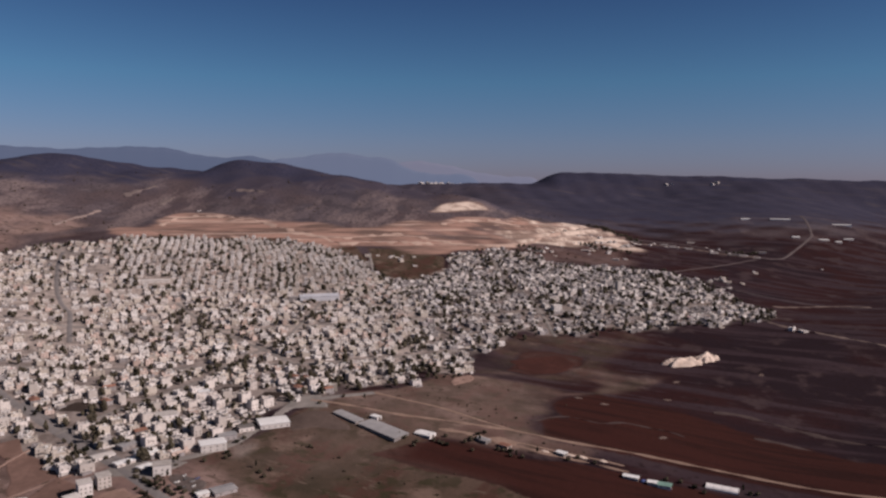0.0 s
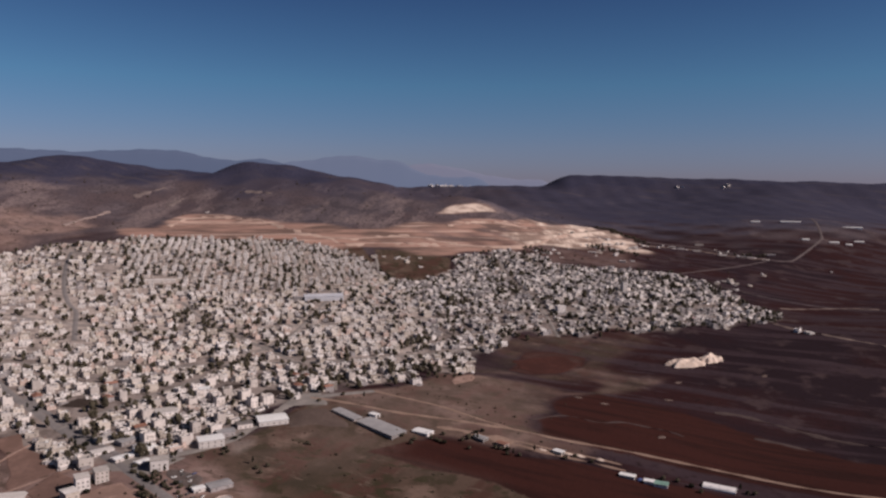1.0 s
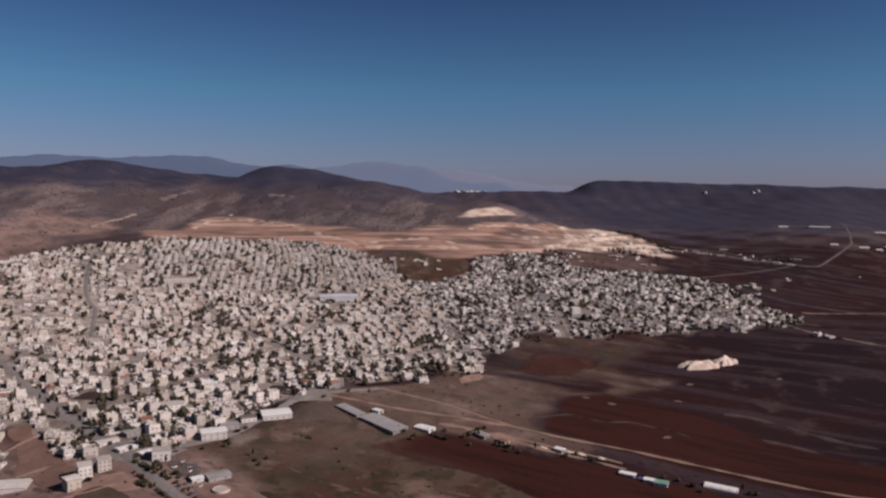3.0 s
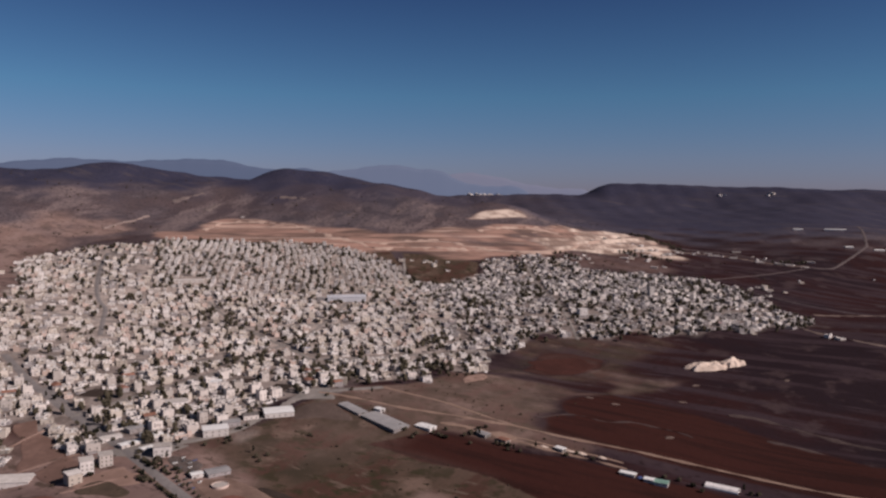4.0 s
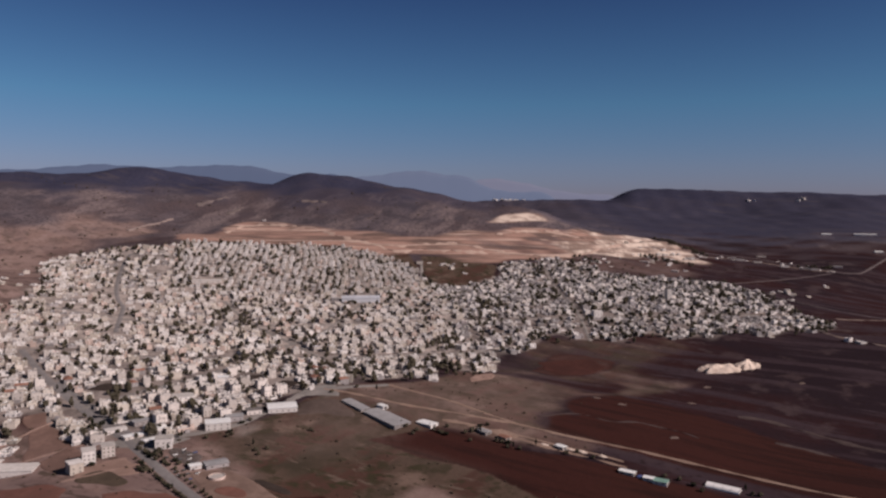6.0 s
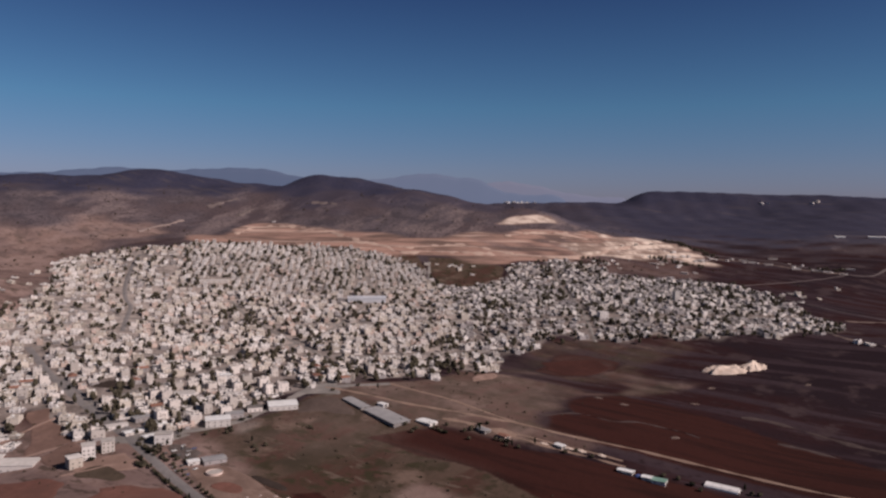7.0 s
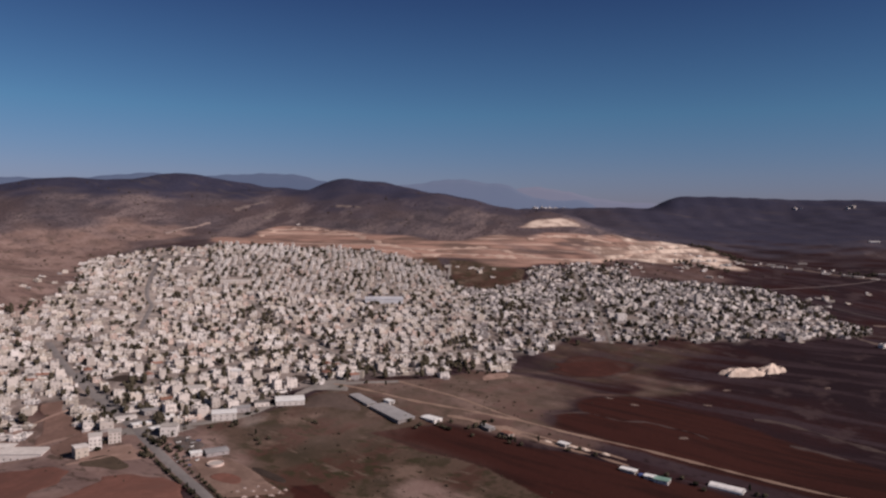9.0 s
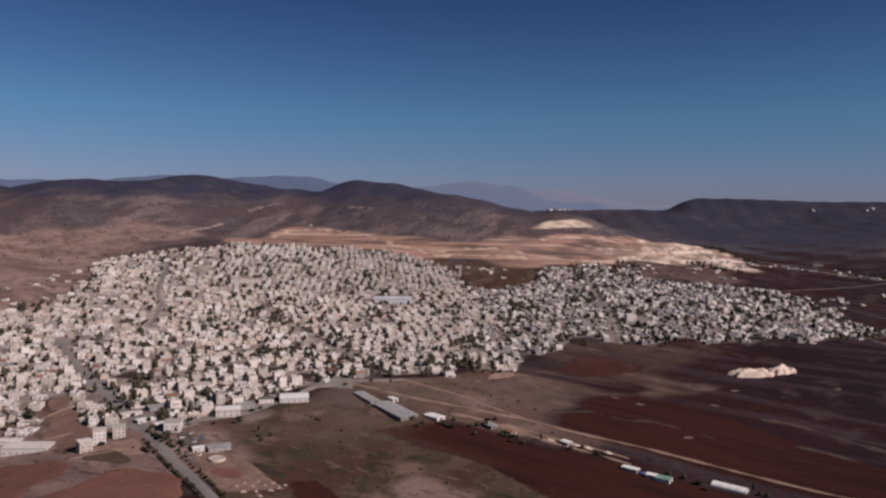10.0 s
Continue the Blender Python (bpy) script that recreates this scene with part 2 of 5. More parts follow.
FORE = [(-129, 646), (-88, 686), (-39, 738), (-4, 748), (12, 768), (62, 702), (98, 668), (80, 645), (64, 628), (99, 602), (143, 573), (177, 529), (232, 466), (295, 373), (-60, 382), (-59, 477), (-110, 558)]
RED_STRIP = [(29, 641), (77, 656), (120, 658), (163, 620), (197, 611), (235, 587), (299, 542), (358, 477), (231, 456), (170, 526), (135, 572), (108, 593), (74, 610), (48, 632)]
RED_PATCH = [(-24, 529), (-4, 537), (18, 513), (30, 485), (-8, 478), (-13, 501)]
PINK_PATCH = [(52, 540), (72, 561), (100, 543), (120, 520), (100, 490), (67, 510)]
FALLOW = [(10, 790), (75, 832), (135, 877), (190, 866), (238, 842), (262, 800), (246, 757), (241, 712), (200, 704), (176, 690), (181, 676), (225, 648), (240, 630), (215, 622), (189, 628), (119, 659), (84, 661), (60, 689), (6, 760)]
RED_EARTH = [(181, 678), (201, 700), (223, 711), (240, 703), (248, 770), (292, 800), (343, 748), (385, 705), (408, 669), (470, 590), (600, 470), (490, 440), (400, 515), (350, 553), (308, 582), (270, 612), (228, 640)]
STONES = [(225, 800), (268, 826), (309, 897), (361, 917), (380, 868), (430, 840), (417, 812), (355, 803), (299, 806), (250, 790)]
VERGE = [(150, 887), (189, 947), (239, 1015), (299, 1044), (448, 1048), (468, 1005), (399, 986), (386, 863), (251, 854)]
RED_ROUND = [(213, 905), (240, 945), (262, 971), (308, 973), (343, 950), (326, 909), (277, 888), (236, 886)]
CLEAR = [(92, 1560), (112, 1440), (175, 1425), (240, 1505), (262, 1610), (157, 1642), (92, 1643)]
BARE = [(476, 1526), (453, 1683), (690, 1775), (790, 1790), (736, 1680), (635, 1558), (557, 1580)]
SLOPE = [(-1600, 820), (-760, 830), (-560, 960), (-500, 1030), (-490, 1110), (-520, 1250), (-630, 1440), (-640, 1500), (-600, 1600), (-560, 1700), (-545, 1800), (-632, 1860), (-720, 1800), (-822, 1730), (-995, 1670), (-1600, 1600)]
# the upper estate with its even rows, the crowded far end, and the looser hillside
ESTATE = [(-330, 1250), (-395, 1460), (-410, 1640), (-80, 1690), (60, 1670), (85, 1560), (80, 1420), (-60, 1290)]
FAR_END = [(120, 960), (150, 1180), (100, 1440), (260, 1700), (900, 1750), (950, 900), (240, 960)]
HILLSIDE = [(-320, 960), (-330, 1250), (-395, 1460), (-410, 1700), (-1100, 1700), (-1100, 900), (-420, 880)]
PLAIN_ANGLE = math.atan2(-0.56, 0.83)


def sheet(name, xs, ys, z):
    """A grid of quads as one mesh."""
    ny, nx = z.shape
    co = np.empty((ny, nx, 3))
    co[..., 0], co[..., 1], co[..., 2] = xs, ys, z
    k = np.arange(ny * nx).reshape(ny, nx)
    quads = np.stack([k[:-1, :-1], k[:-1, 1:], k[1:, 1:], k[1:, :-1]], -1).reshape(-1, 4)
    me = bpy.data.meshes.new(name)
    me.vertices.add(ny * nx)
    me.vertices.foreach_set("co", co.ravel())
    me.loops.add(quads.size)
    me.loops.foreach_set("vertex_index", quads.ravel())
    me.polygons.add(len(quads))
    me.polygons.foreach_set("loop_start", np.arange(len(quads)) * 4)
    me.polygons.foreach_set("use_smooth", np.ones(len(quads), bool))
    me.update(calc_edges=True)
    return me


def ground_material():
    m, n, l, p = nodes_of("land_cover")
    att = n.new("ShaderNodeAttribute")
    att.attribute_name = "cover"
    sep_c = n.new("ShaderNodeSeparateColor")
    l.new(att.outputs["Color"], sep_c.inputs[0])
    town, hill, cut = sep_c.outputs[0], sep_c.outputs[1], sep_c.outputs[2]
    att_e = n.new("ShaderNodeAttribute")
    att_e.attribute_name = "earth"
    sep_e = n.new("ShaderNodeSeparateColor")
    l.new(att_e.outputs["Color"], sep_e.inputs[0])
    vec = place(n, l)
    strip = place(n, l, PLAIN_ANGLE, (0.11, 1.0, 1.0))
    big, middle, small = noise_tex(n, l, vec, 0.004), noise_tex(n, l, vec, 0.02, 6), noise_tex(n, l, vec, 0.15, 5)
    bands = noise_tex(n, l, strip, 0.032, 3, 0.5)
    thin = noise_tex(n, l, strip, 0.11, 2, 0.4)
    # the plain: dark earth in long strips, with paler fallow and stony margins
    # extra blue in these soil tones is distance haze put into the colour
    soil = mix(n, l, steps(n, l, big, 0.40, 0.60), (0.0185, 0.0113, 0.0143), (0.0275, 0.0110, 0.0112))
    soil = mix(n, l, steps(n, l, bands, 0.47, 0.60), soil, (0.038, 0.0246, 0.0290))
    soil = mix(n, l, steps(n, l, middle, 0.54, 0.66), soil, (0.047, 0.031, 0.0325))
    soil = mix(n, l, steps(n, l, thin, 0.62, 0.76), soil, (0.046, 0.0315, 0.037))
    soil = mix(n, l, steps(n, l, small, 0.5, 0.8), soil, (0.0155, 0.0092, 0.0092))
    clod = mix(n, l, steps(n, l, noise_tex(n, l, strip, 0.07, 4, 0.6), 0.45, 0.65), (0.038, 0.0140, 0.0116), (0.025, 0.0106, 0.0092))
    # scrub hills: dark bushes over brown ground tinged purple for haze, with bare shelves running down the slopes
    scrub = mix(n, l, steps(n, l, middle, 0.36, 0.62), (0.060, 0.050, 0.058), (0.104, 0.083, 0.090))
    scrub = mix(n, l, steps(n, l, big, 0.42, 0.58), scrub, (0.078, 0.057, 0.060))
    shelf = noise_tex(n, l, place(n, l, 1.25, (0.22, 1.0, 1.0)), 0.012, 5, 0.62)
    scrub = mix(n, l, steps(n, l, shelf, 0.52, 0.64), scrub, (0.150, 0.115, 0.114))
    scrub = mix(n, l, steps(n, l, small, 0.47, 0.66), scrub, (0.046, 0.038, 0.042))
    # dark woods, with bluish air haze mixed into their base colour
    hazy_wood = mix(n, l, steps(n, l, small, 0.4, 0.6), (0.027, 0.028, 0.049), (0.040, 0.038, 0.060))
    hazy_wood = mix(n, l, steps(n, l, bands, 0.56, 0.70), hazy_wood, (0.052, 0.046, 0.060))
    scrub = mix(n, l, att.outputs["Alpha"], scrub, hazy_wood)
    # bare earthworks: orange marl in level benches with pale rock edges
    bench = noise_tex(n, l, place(n, l, 0.05, (0.06, 1.0, 2.0)), 0.035, 4, 0.6)
    marl = mix(n, l, steps(n, l, noise_tex(n, l, place(n, l, 0.1, (0.16, 1.0, 1.0)), 0.028, 5, 0.6), 0.44, 0.60), (0.270, 0.166, 0.134), (0.120, 0.080, 0.068))
    marl = mix(n, l, steps(n, l, bench, 0.53, 0.65), marl, (0.40, 0.285, 0.235))
    marl = mix(n, l, sep_e.outputs[1], marl, mix(n, l, steps(n, l, middle, 0.4, 0.6), (0.52, 0.42, 0.355), (0.19, 0.135, 0.112)))
    # bare pinkish earth of slopes and building land
    earth = mix(n, l, steps(n, l, middle, 0.38, 0.62), (0.194, 0.129, 0.113), (0.240, 0.167, 0.149))
    earth = mix(n, l, steps(n, l, noise_tex(n, l, vec, 0.035, 4), 0.50, 0.62), earth, (0.148, 0.103, 0.090))
    earth = mix(n, l, steps(n, l, small, 0.55, 0.8), earth, (0.11, 0.07, 0.055))
    # rough fallow grazing below the town
    graze = mix(n, l, steps(n, l, noise_tex(n, l, vec, 0.011, 5), 0.40, 0.60), (0.078, 0.052, 0.040), (0.043, 0.033, 0.024))
    graze = mix(n, l, steps(n, l, noise_tex(n, l, place(n, l, 0.9, (0.4, 1.0, 1.0)), 0.022, 4, 0.55), 0.49, 0.58), graze, (0.060, 0.032, 0.025))
    graze = mix(n, l, steps(n, l, middle, 0.54, 0.68), graze, (0.132, 0.090, 0.072))
    graze = mix(n, l, steps(n, l, noise_tex(n, l, vec, 0.05, 3), 0.50, 0.66), graze, (0.038, 0.030, 0.019))
    graze = mix(n, l, steps(n, l, small, 0.56, 0.85), graze, (0.034, 0.026, 0.019))
    weeds = noise_tex(n, l, place(n, l, PLAIN_ANGLE, (0.35, 1.0, 1.0)), 0.09, 5, 0.68)
    graze = mix(n, l, steps(n, l, weeds, 0.57, 0.67), graze, (0.100, 0.071, 0.057))
    graze = mix(n, l, steps(n, l, noise_tex(n, l, place(n, l, PLAIN_ANGLE + 0.3, (0.45, 1.0, 1.0)), 0.075, 5, 0.68), 0.56, 0.64), graze, (0.034, 0.029, 0.017))
    earth = mix(n, l, steps(n, l, weeds, 0.54, 0.66), earth, (0.095, 0.067, 0.054))
    # between the houses: worn paving, dust and yards
    yard = mix(n, l, steps(n, l, noise_tex(n, l, vec, 0.06), 0.4, 0.62), (0.335, 0.283, 0.255), (0.175, 0.146, 0.131))
    yard = mix(n, l, steps(n, l, small, 0.45, 0.7), yard, (0.25, 0.215, 0.20))
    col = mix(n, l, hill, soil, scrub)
    tufts = n.new("ShaderNodeMath")
    tufts.operation = "MULTIPLY_ADD"
    l.new(noise_tex(n, l, place(n, l, PLAIN_ANGLE, (0.4, 1.0, 1.0)), 0.045, 6, 0.66), tufts.inputs[0])
    tufts.inputs[1].default_value = 0.9
    l.new(sep_e.outputs[2], tufts.inputs[2])
    col = mix(n, l, steps(n, l, tufts.outputs[0], 0.70, 1.22), col, graze)
    ragged = n.new("ShaderNodeMath")
    ragged.operation = "MULTIPLY_ADD"
    l.new(noise_tex(n, l, vec, 0.05, 6, 0.65), ragged.inputs[0])
    ragged.inputs[1].default_value = 0.9
    l.new(att_e.outputs["Alpha"], ragged.inputs[2])
    col = mix(n, l, steps(n, l, ragged.outputs[0], 0.72, 1.08), col, clod)
    patchy = n.new("ShaderNodeMath")
    patchy.operation = "MULTIPLY_ADD"
    patchy.use_clamp = True
    l.new(steps(n, l, noise_tex(n, l, place(n, l, -0.5, (0.5, 1.0, 1.0)), 0.016, 5, 0.6), 0.40, 0.58), patchy.inputs[0])
    patchy.inputs[1].default_value, patchy.inputs[2].default_value = 0.35, 0.66
    bare = n.new("ShaderNodeMath")
    bare.operation = "MULTIPLY"
    l.new(sep_e.outputs[0], bare.inputs[0])
    l.new(patchy.outputs[0], bare.inputs[1])
    col = mix(n, l, bare.outputs[0], col, earth)
    col = mix(n, l, cut, col, marl)
    col = mix(n, l, town, col, yard)
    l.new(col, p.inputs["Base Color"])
    p.inputs["Roughness"].default_value, p.inputs["Specular IOR Level"].default_value = 0.95, 0.03
    bump(n, l, p, small, 1.2, 0.5)
    return m


def build_ground():
    k = 760
    a = np.linspace(-1, 1, k)
    xs, ys = np.meshgrid(100 + 640 * np.sinh(2.85 * a), 950 + 560 * np.sinh(2.85 * a))
    ys = np.minimum(ys, 5600)
    z = height(xs, ys)
    me = sheet("ground", xs, ys, z)
    wob = 14 * np.sin(xs / 37 + ys / 53) + 9 * np.sin(ys / 19 - xs / 41)
    rag = 11 * np.sin(xs / 23 + ys / 31) + 8 * np.sin(xs / 11 - ys / 17)
    town = inside(xs + rag, ys - rag, TOWN, 18) ** 2
    # less paving nearby and at the far end: darker yards plus painted-in shade between houses
    town = town * (1 - 0.12 * inside(xs, ys, ESTATE, 20)) * (1 - 0.45 * inside(xs, ys, FAR_END, 60)) * (1 - 0.34 * smooth((1000 - ys) / 160))
    hill = smooth((z - 85 + wob) / 50)
    fore = np.maximum(inside(xs + 0.5 * wob, ys - 0.5 * wob, FORE, 20), 0.85 * inside(xs + 0.9 * wob, ys - 0.7 * wob, FALLOW, 30) * (1 - 0.35 * smooth((xs - 150) / 90)))
    fore = np.maximum(fore, np.maximum(0.9 * inside(xs, ys, CLEAR, 20), inside(xs, ys, ESTATE, 20)))
    fore = np.maximum(fore, 0.62 * inside(xs + 1.5 * wob, ys - 1.2 * wob, STONES, 45))
    fore = np.maximum(fore, 0.5 * inside(xs + 1.2 * wob, ys - wob, VERGE, 45)) * (1 - 0.85 * inside(xs + 0.3 * wob, ys - 0.3 * wob, RED_ROUND, 18))
    cut = inside(xs + wob, ys - wob, CUT, 22) * (1 - 0.55 * inside(xs + 2 * wob, ys - wob, CUT_RED, 40) * (0.6 + 0.4 * np.sin(xs / 17 + ys / 9)))
    cut = np.maximum(cut, inside(xs + wob * 0.4, ys, CUT_HIGH, 12))
    pale = np.maximum(inside(xs + 2 * wob, ys - wob, CUT_PALE, 35), inside(xs + wob * 0.4, ys, CUT_HIGH, 12))
    slope = np.maximum.reduce([
        0.46 * inside(xs + 0.9 * wob, ys - 0.8 * wob, FALLOW, 22) * (1 - 0.4 * smooth((xs - 150) / 90)),
        0.24 * inside(xs + 0.5 * wob, ys - 0.5 * wob, FORE, 20) * smooth((ys + wob - 575) / 60) * (0.8 + 0.5 * np.sin(xs / 21 + ys / 33) * np.sin(ys / 17)),
        0.45 * inside(xs + 1.5 * wob, ys - 1.2 * wob, STONES, 30) * (0.5 + 0.5 * np.sin(xs / 9 + ys / 21) * np.sin(ys / 13)),
        0.10 * inside(xs + 1.2 * wob, ys - wob, VERGE, 35) * (1 - inside(xs, ys, RED_ROUND, 22)),
        0.4 * inside(xs + 1.5 * wob, ys - wob, BARE, 60),
        1.0 * inside(xs + 2 * wob, ys - wob, SLOPE, 70),
        0.95 * inside(xs + wob * 0.5, ys - wob * 0.5, JUNCTION, 30),
        0.7 * inside(xs, ys, PINK_PATCH, 12),
        0.14 * inside(xs + 0.3 * wob, ys - 0.3 * wob, RED_ROUND, 18),
    ])
    red = np.maximum.reduce([inside(xs + 0.3 * wob, ys - 0.3 * wob, RED_STRIP, 14), 0.8 * inside(xs, ys, RED_PATCH, 8), 0.85 * inside(xs + 0.6 * wob, ys - 0.5 * wob, RED_EARTH, 25), inside(xs + 0.3 * wob, ys - 0.3 * wob, RED_ROUND, 18)])
    # wooded crests, plus the far plateau and plain, which take its haze blue
    hazy_wood = np.maximum.reduce([smooth((z + 0.8 * wob - 215) / 60), 0.6 * smooth((xs + 430 + 2 * wob) / 200) * smooth((ys + 2 * wob - 1960) / 160), 0.9 * smooth((xs + 2 * wob - 620) / 300) * smooth((ys + 2 * wob - 2000) / 350)])
    for name, channels in (("cover", (town, hill, cut, hazy_wood)), ("earth", (slope, pale, fore, red))):
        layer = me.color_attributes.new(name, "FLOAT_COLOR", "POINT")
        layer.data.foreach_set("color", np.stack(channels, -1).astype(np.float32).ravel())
    me.materials.append(ground_material())
    return tagged(new("ground", me), "dark brown plain rising to scrub hills with pale earthworks", "ground", kind="structure")


build_ground()


# ---------------------------------------------------------------- far ridges
def ridge(name, label, material, dist, a0, a1, crest, base=120.0, depth=260.0, seed=0.0):
    """A long ridge seen across the plain: crest(a) is its height at the bearing a in degrees."""
    n, m = 300, 15
    a = np.linspace(a0, a1, n)
    ends = smooth((a - a0) / 4) * smooth((a1 - a) / 4)
    top = base + ends * (crest(a) - base) + 2.5 * np.sin(a * 2.3 + seed) + 1.5 * np.sin(a * 5.1 + 2 * seed)
    s = np.linspace(-1, 1, m)[:, None]
    fall = 1 - np.abs(s) ** 1.3
    r = dist + depth * s + 0 * a
    me = sheet(name, r * np.sin(np.radians(a)), r * np.cos(np.radians(a)), base + (top - base) * fall)
    me.materials.append(material)
    return tagged(new(name, me), label, "hills", kind="structure")


def humps(rows, floor):
    return lambda a: floor + sum(h * np.exp(-((a - c) / w) ** 2) for c, w, h in rows)


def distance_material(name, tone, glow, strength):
    """Hills so far off that the lit air before them outshines their own colour: their emission stands in for this haze.
    """
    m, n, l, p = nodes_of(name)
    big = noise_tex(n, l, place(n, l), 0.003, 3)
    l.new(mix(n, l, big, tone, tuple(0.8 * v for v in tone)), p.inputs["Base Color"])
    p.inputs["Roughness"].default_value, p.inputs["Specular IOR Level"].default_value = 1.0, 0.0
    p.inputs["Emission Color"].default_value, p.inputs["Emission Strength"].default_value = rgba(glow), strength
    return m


# the second colour of each is emitted haze, not the hills' own
FAR_BLUE = distance_material("far_wooded_hills_haze_glow", (0.03, 0.03, 0.04), (0.066, 0.092, 0.154), 1.0)
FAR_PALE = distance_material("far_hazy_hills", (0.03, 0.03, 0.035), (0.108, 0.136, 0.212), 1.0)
FAR_FAINT = distance_material("far_haze_glow_hills", (0.03, 0.028, 0.03), (0.155, 0.165, 0.235), 1.0)
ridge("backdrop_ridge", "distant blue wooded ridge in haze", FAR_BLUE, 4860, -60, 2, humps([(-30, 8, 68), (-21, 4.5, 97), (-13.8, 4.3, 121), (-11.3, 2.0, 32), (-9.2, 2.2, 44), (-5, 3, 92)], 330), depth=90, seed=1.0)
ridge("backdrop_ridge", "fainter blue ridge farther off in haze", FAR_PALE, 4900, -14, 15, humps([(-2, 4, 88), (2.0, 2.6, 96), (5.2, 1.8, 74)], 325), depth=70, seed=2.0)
ridge("backdrop_hills", "very distant hills almost lost in haze", FAR_FAINT, 4930, 0, 20, humps([(7, 4, 105), (10.5, 3, 20), (16, 5, 10)], 300), depth=50, seed=3.0)


# ---------------------------------------------------------------- helpers for things
def part(name, bm, material, parent=None, label=""):
    me = bpy.data.meshes.new(name)
    bm.to_mesh(me)
    bm.free()
    for mat in material if isinstance(material, (list, tuple)) else [material]:
        me.materials.append(mat)
    ob = new(name, me)
    if parent is not None:
        ob.parent = parent
    return tagged(ob, label)


def share(name, me, parent, m, label=""):
    ob = new(name, me)
    ob.parent = parent
    ob.matrix_basis = m
    return tagged(ob, label)


def box(bm, x0, y0, z0, x1, y1, z1, m=None):
    v = [bm.verts.new(c) for c in ((x0, y0, z0), (x1, y0, z0), (x1, y1, z0), (x0, y1, z0), (x0, y0, z1), (x1, y0, z1), (x1, y1, z1), (x0, y1, z1))]
    fs = [bm.faces.new([v[k] for k in q]) for q in ((3, 2, 1, 0), (4, 5, 6, 7), (0, 1, 5, 4), (1, 2, 6, 5), (2, 3, 7, 6), (3, 0, 4, 7))]
    if m is not None:
        bmesh.ops.transform(bm, matrix=m, verts=v)
    return fs


def tube(bm, r, z0, z1, sides=10, cx=0.0, cy=0.0, top=1.0):
    lo = [bm.verts.new((cx + r * math.cos(math.tau * k / sides), cy + r * math.sin(math.tau * k / sides), z0)) for k in range(sides)]
    hi = [bm.verts.new((cx + r * top * math.cos(math.tau * k / sides), cy + r * top * math.sin(math.tau * k / sides), z1)) for k in range(sides)]
    for k in range(sides):
        bm.faces.new((lo[k], lo[(k + 1) % sides], hi[(k + 1) % sides], hi[k]))
    bm.faces.new(hi)
    bm.faces.new(lo[::-1])


def z_at(x, y):
    return float(height(x, y))


def drape(name, label, line, width, material, lift=0.35, category="road", rim=0.0):
    """A road: a strip of some thickness laid along a line over the ground."""
    pts = [Vector((x, y, 0)) for x, y in line]
    fine = []
    for a, b in zip(pts, pts[1:]):
        k = max(2, int((b - a).length / 6))
        fine += [a.lerp(b, t / k) for t in range(k)]
    fine.append(pts[-1])
    for _ in range(4):
        fine = [fine[0]] + [(fine[k - 1] + fine[k] * 2 + fine[k + 1]) / 4 for k in range(1, len(fine) - 1)] + [fine[-1]]
    rows = []
    for k, p in enumerate(fine):
        d = (fine[min(k + 1, len(fine) - 1)] - fine[max(k - 1, 0)]).normalized()
        s = Vector((-d.y, d.x, 0))
        w = width * 0.5 * (1 + rim * math.sin(k * 1.3) + rim * math.sin(k * 0.47))
        rows.append([p + s * o for o in (-w, -w * 0.5, 0, w * 0.5, w)])
    xs, ys = np.array([[q.x for q in r] for r in rows]), np.array([[q.y for q in r] for r in rows])
    z = height(xs, ys) + lift
    z[:, 0] -= lift + 0.5
    z[:, -1] -= lift + 0.5
    me = sheet(name, xs, ys, z)
    me.materials.append(material)
    return tagged(new(name, me), label, category, kind="structure")


def field(label, corners, material, lift=0.3, name="field", bend=4.0, rounded=False):
    """A ploughed plot with an uneven rim, laid over the ground between four corners."""
    n = 26
    u, v = np.meshgrid(np.linspace(0, 1, n), np.linspace(0, 1, n))
    if rounded:
        a, b = 2 * u - 1, 2 * v - 1
        u, v = 0.5 + 0.5 * a * np.sqrt(1 - b * b / 2), 0.5 + 0.5 * b * np.sqrt(1 - a * a / 2)
    (ax, ay), (bx, by), (cx, cy), (dx, dy) = corners
    xs = (1 - u) * (1 - v) * ax + u * (1 - v) * bx + u * v * cx + (1 - u) * v * dx
    ys = (1 - u) * (1 - v) * ay + u * (1 - v) * by + u * v * cy + (1 - u) * v * dy
    xs, ys = xs + bend * np.sin(ys / 13 + ax) + 0.4 * bend * np.sin(ys / 5), ys + bend * np.sin(xs / 17 + ay) + 0.4 * bend * np.sin(xs / 6)
    z = height(xs, ys) + lift + 0.06 * np.sin(u * 90)
    for sl in (np.s_[0, :], np.s_[-1, :], np.s_[:, 0], np.s_[:, -1]):
        z[sl] -= lift + 0.4
    me = sheet(name, xs, ys, z)
    me.materials.append(material)
    return tagged(new(name, me), label, "field", kind="structure")


# ---------------------------------------------------------------- roads, tracks and fields
MAIN_ROAD = [(-408, 896), (-360, 832), (-321, 783), (-277, 735), (-237, 692), (-190, 640), (-156, 595), (-118, 548), (-88, 509), (-65, 478), (-22, 423), (40, 345)]
EDGE_STREET = [(-189, 630), (-159, 638), (-128, 647), (-95, 673), (-60, 742), (-29, 772), (40, 792)]
TRACK = [(-29, 772), (-9, 765), (51, 730), (107, 709), (168, 681), (209, 653), (265, 625), (318, 591), (355, 566), (398, 531), (520, 445), (641, 371)]
SIDE_TRACK = [(40, 792), (69, 769), (109, 742), (146, 703), (168, 681)]
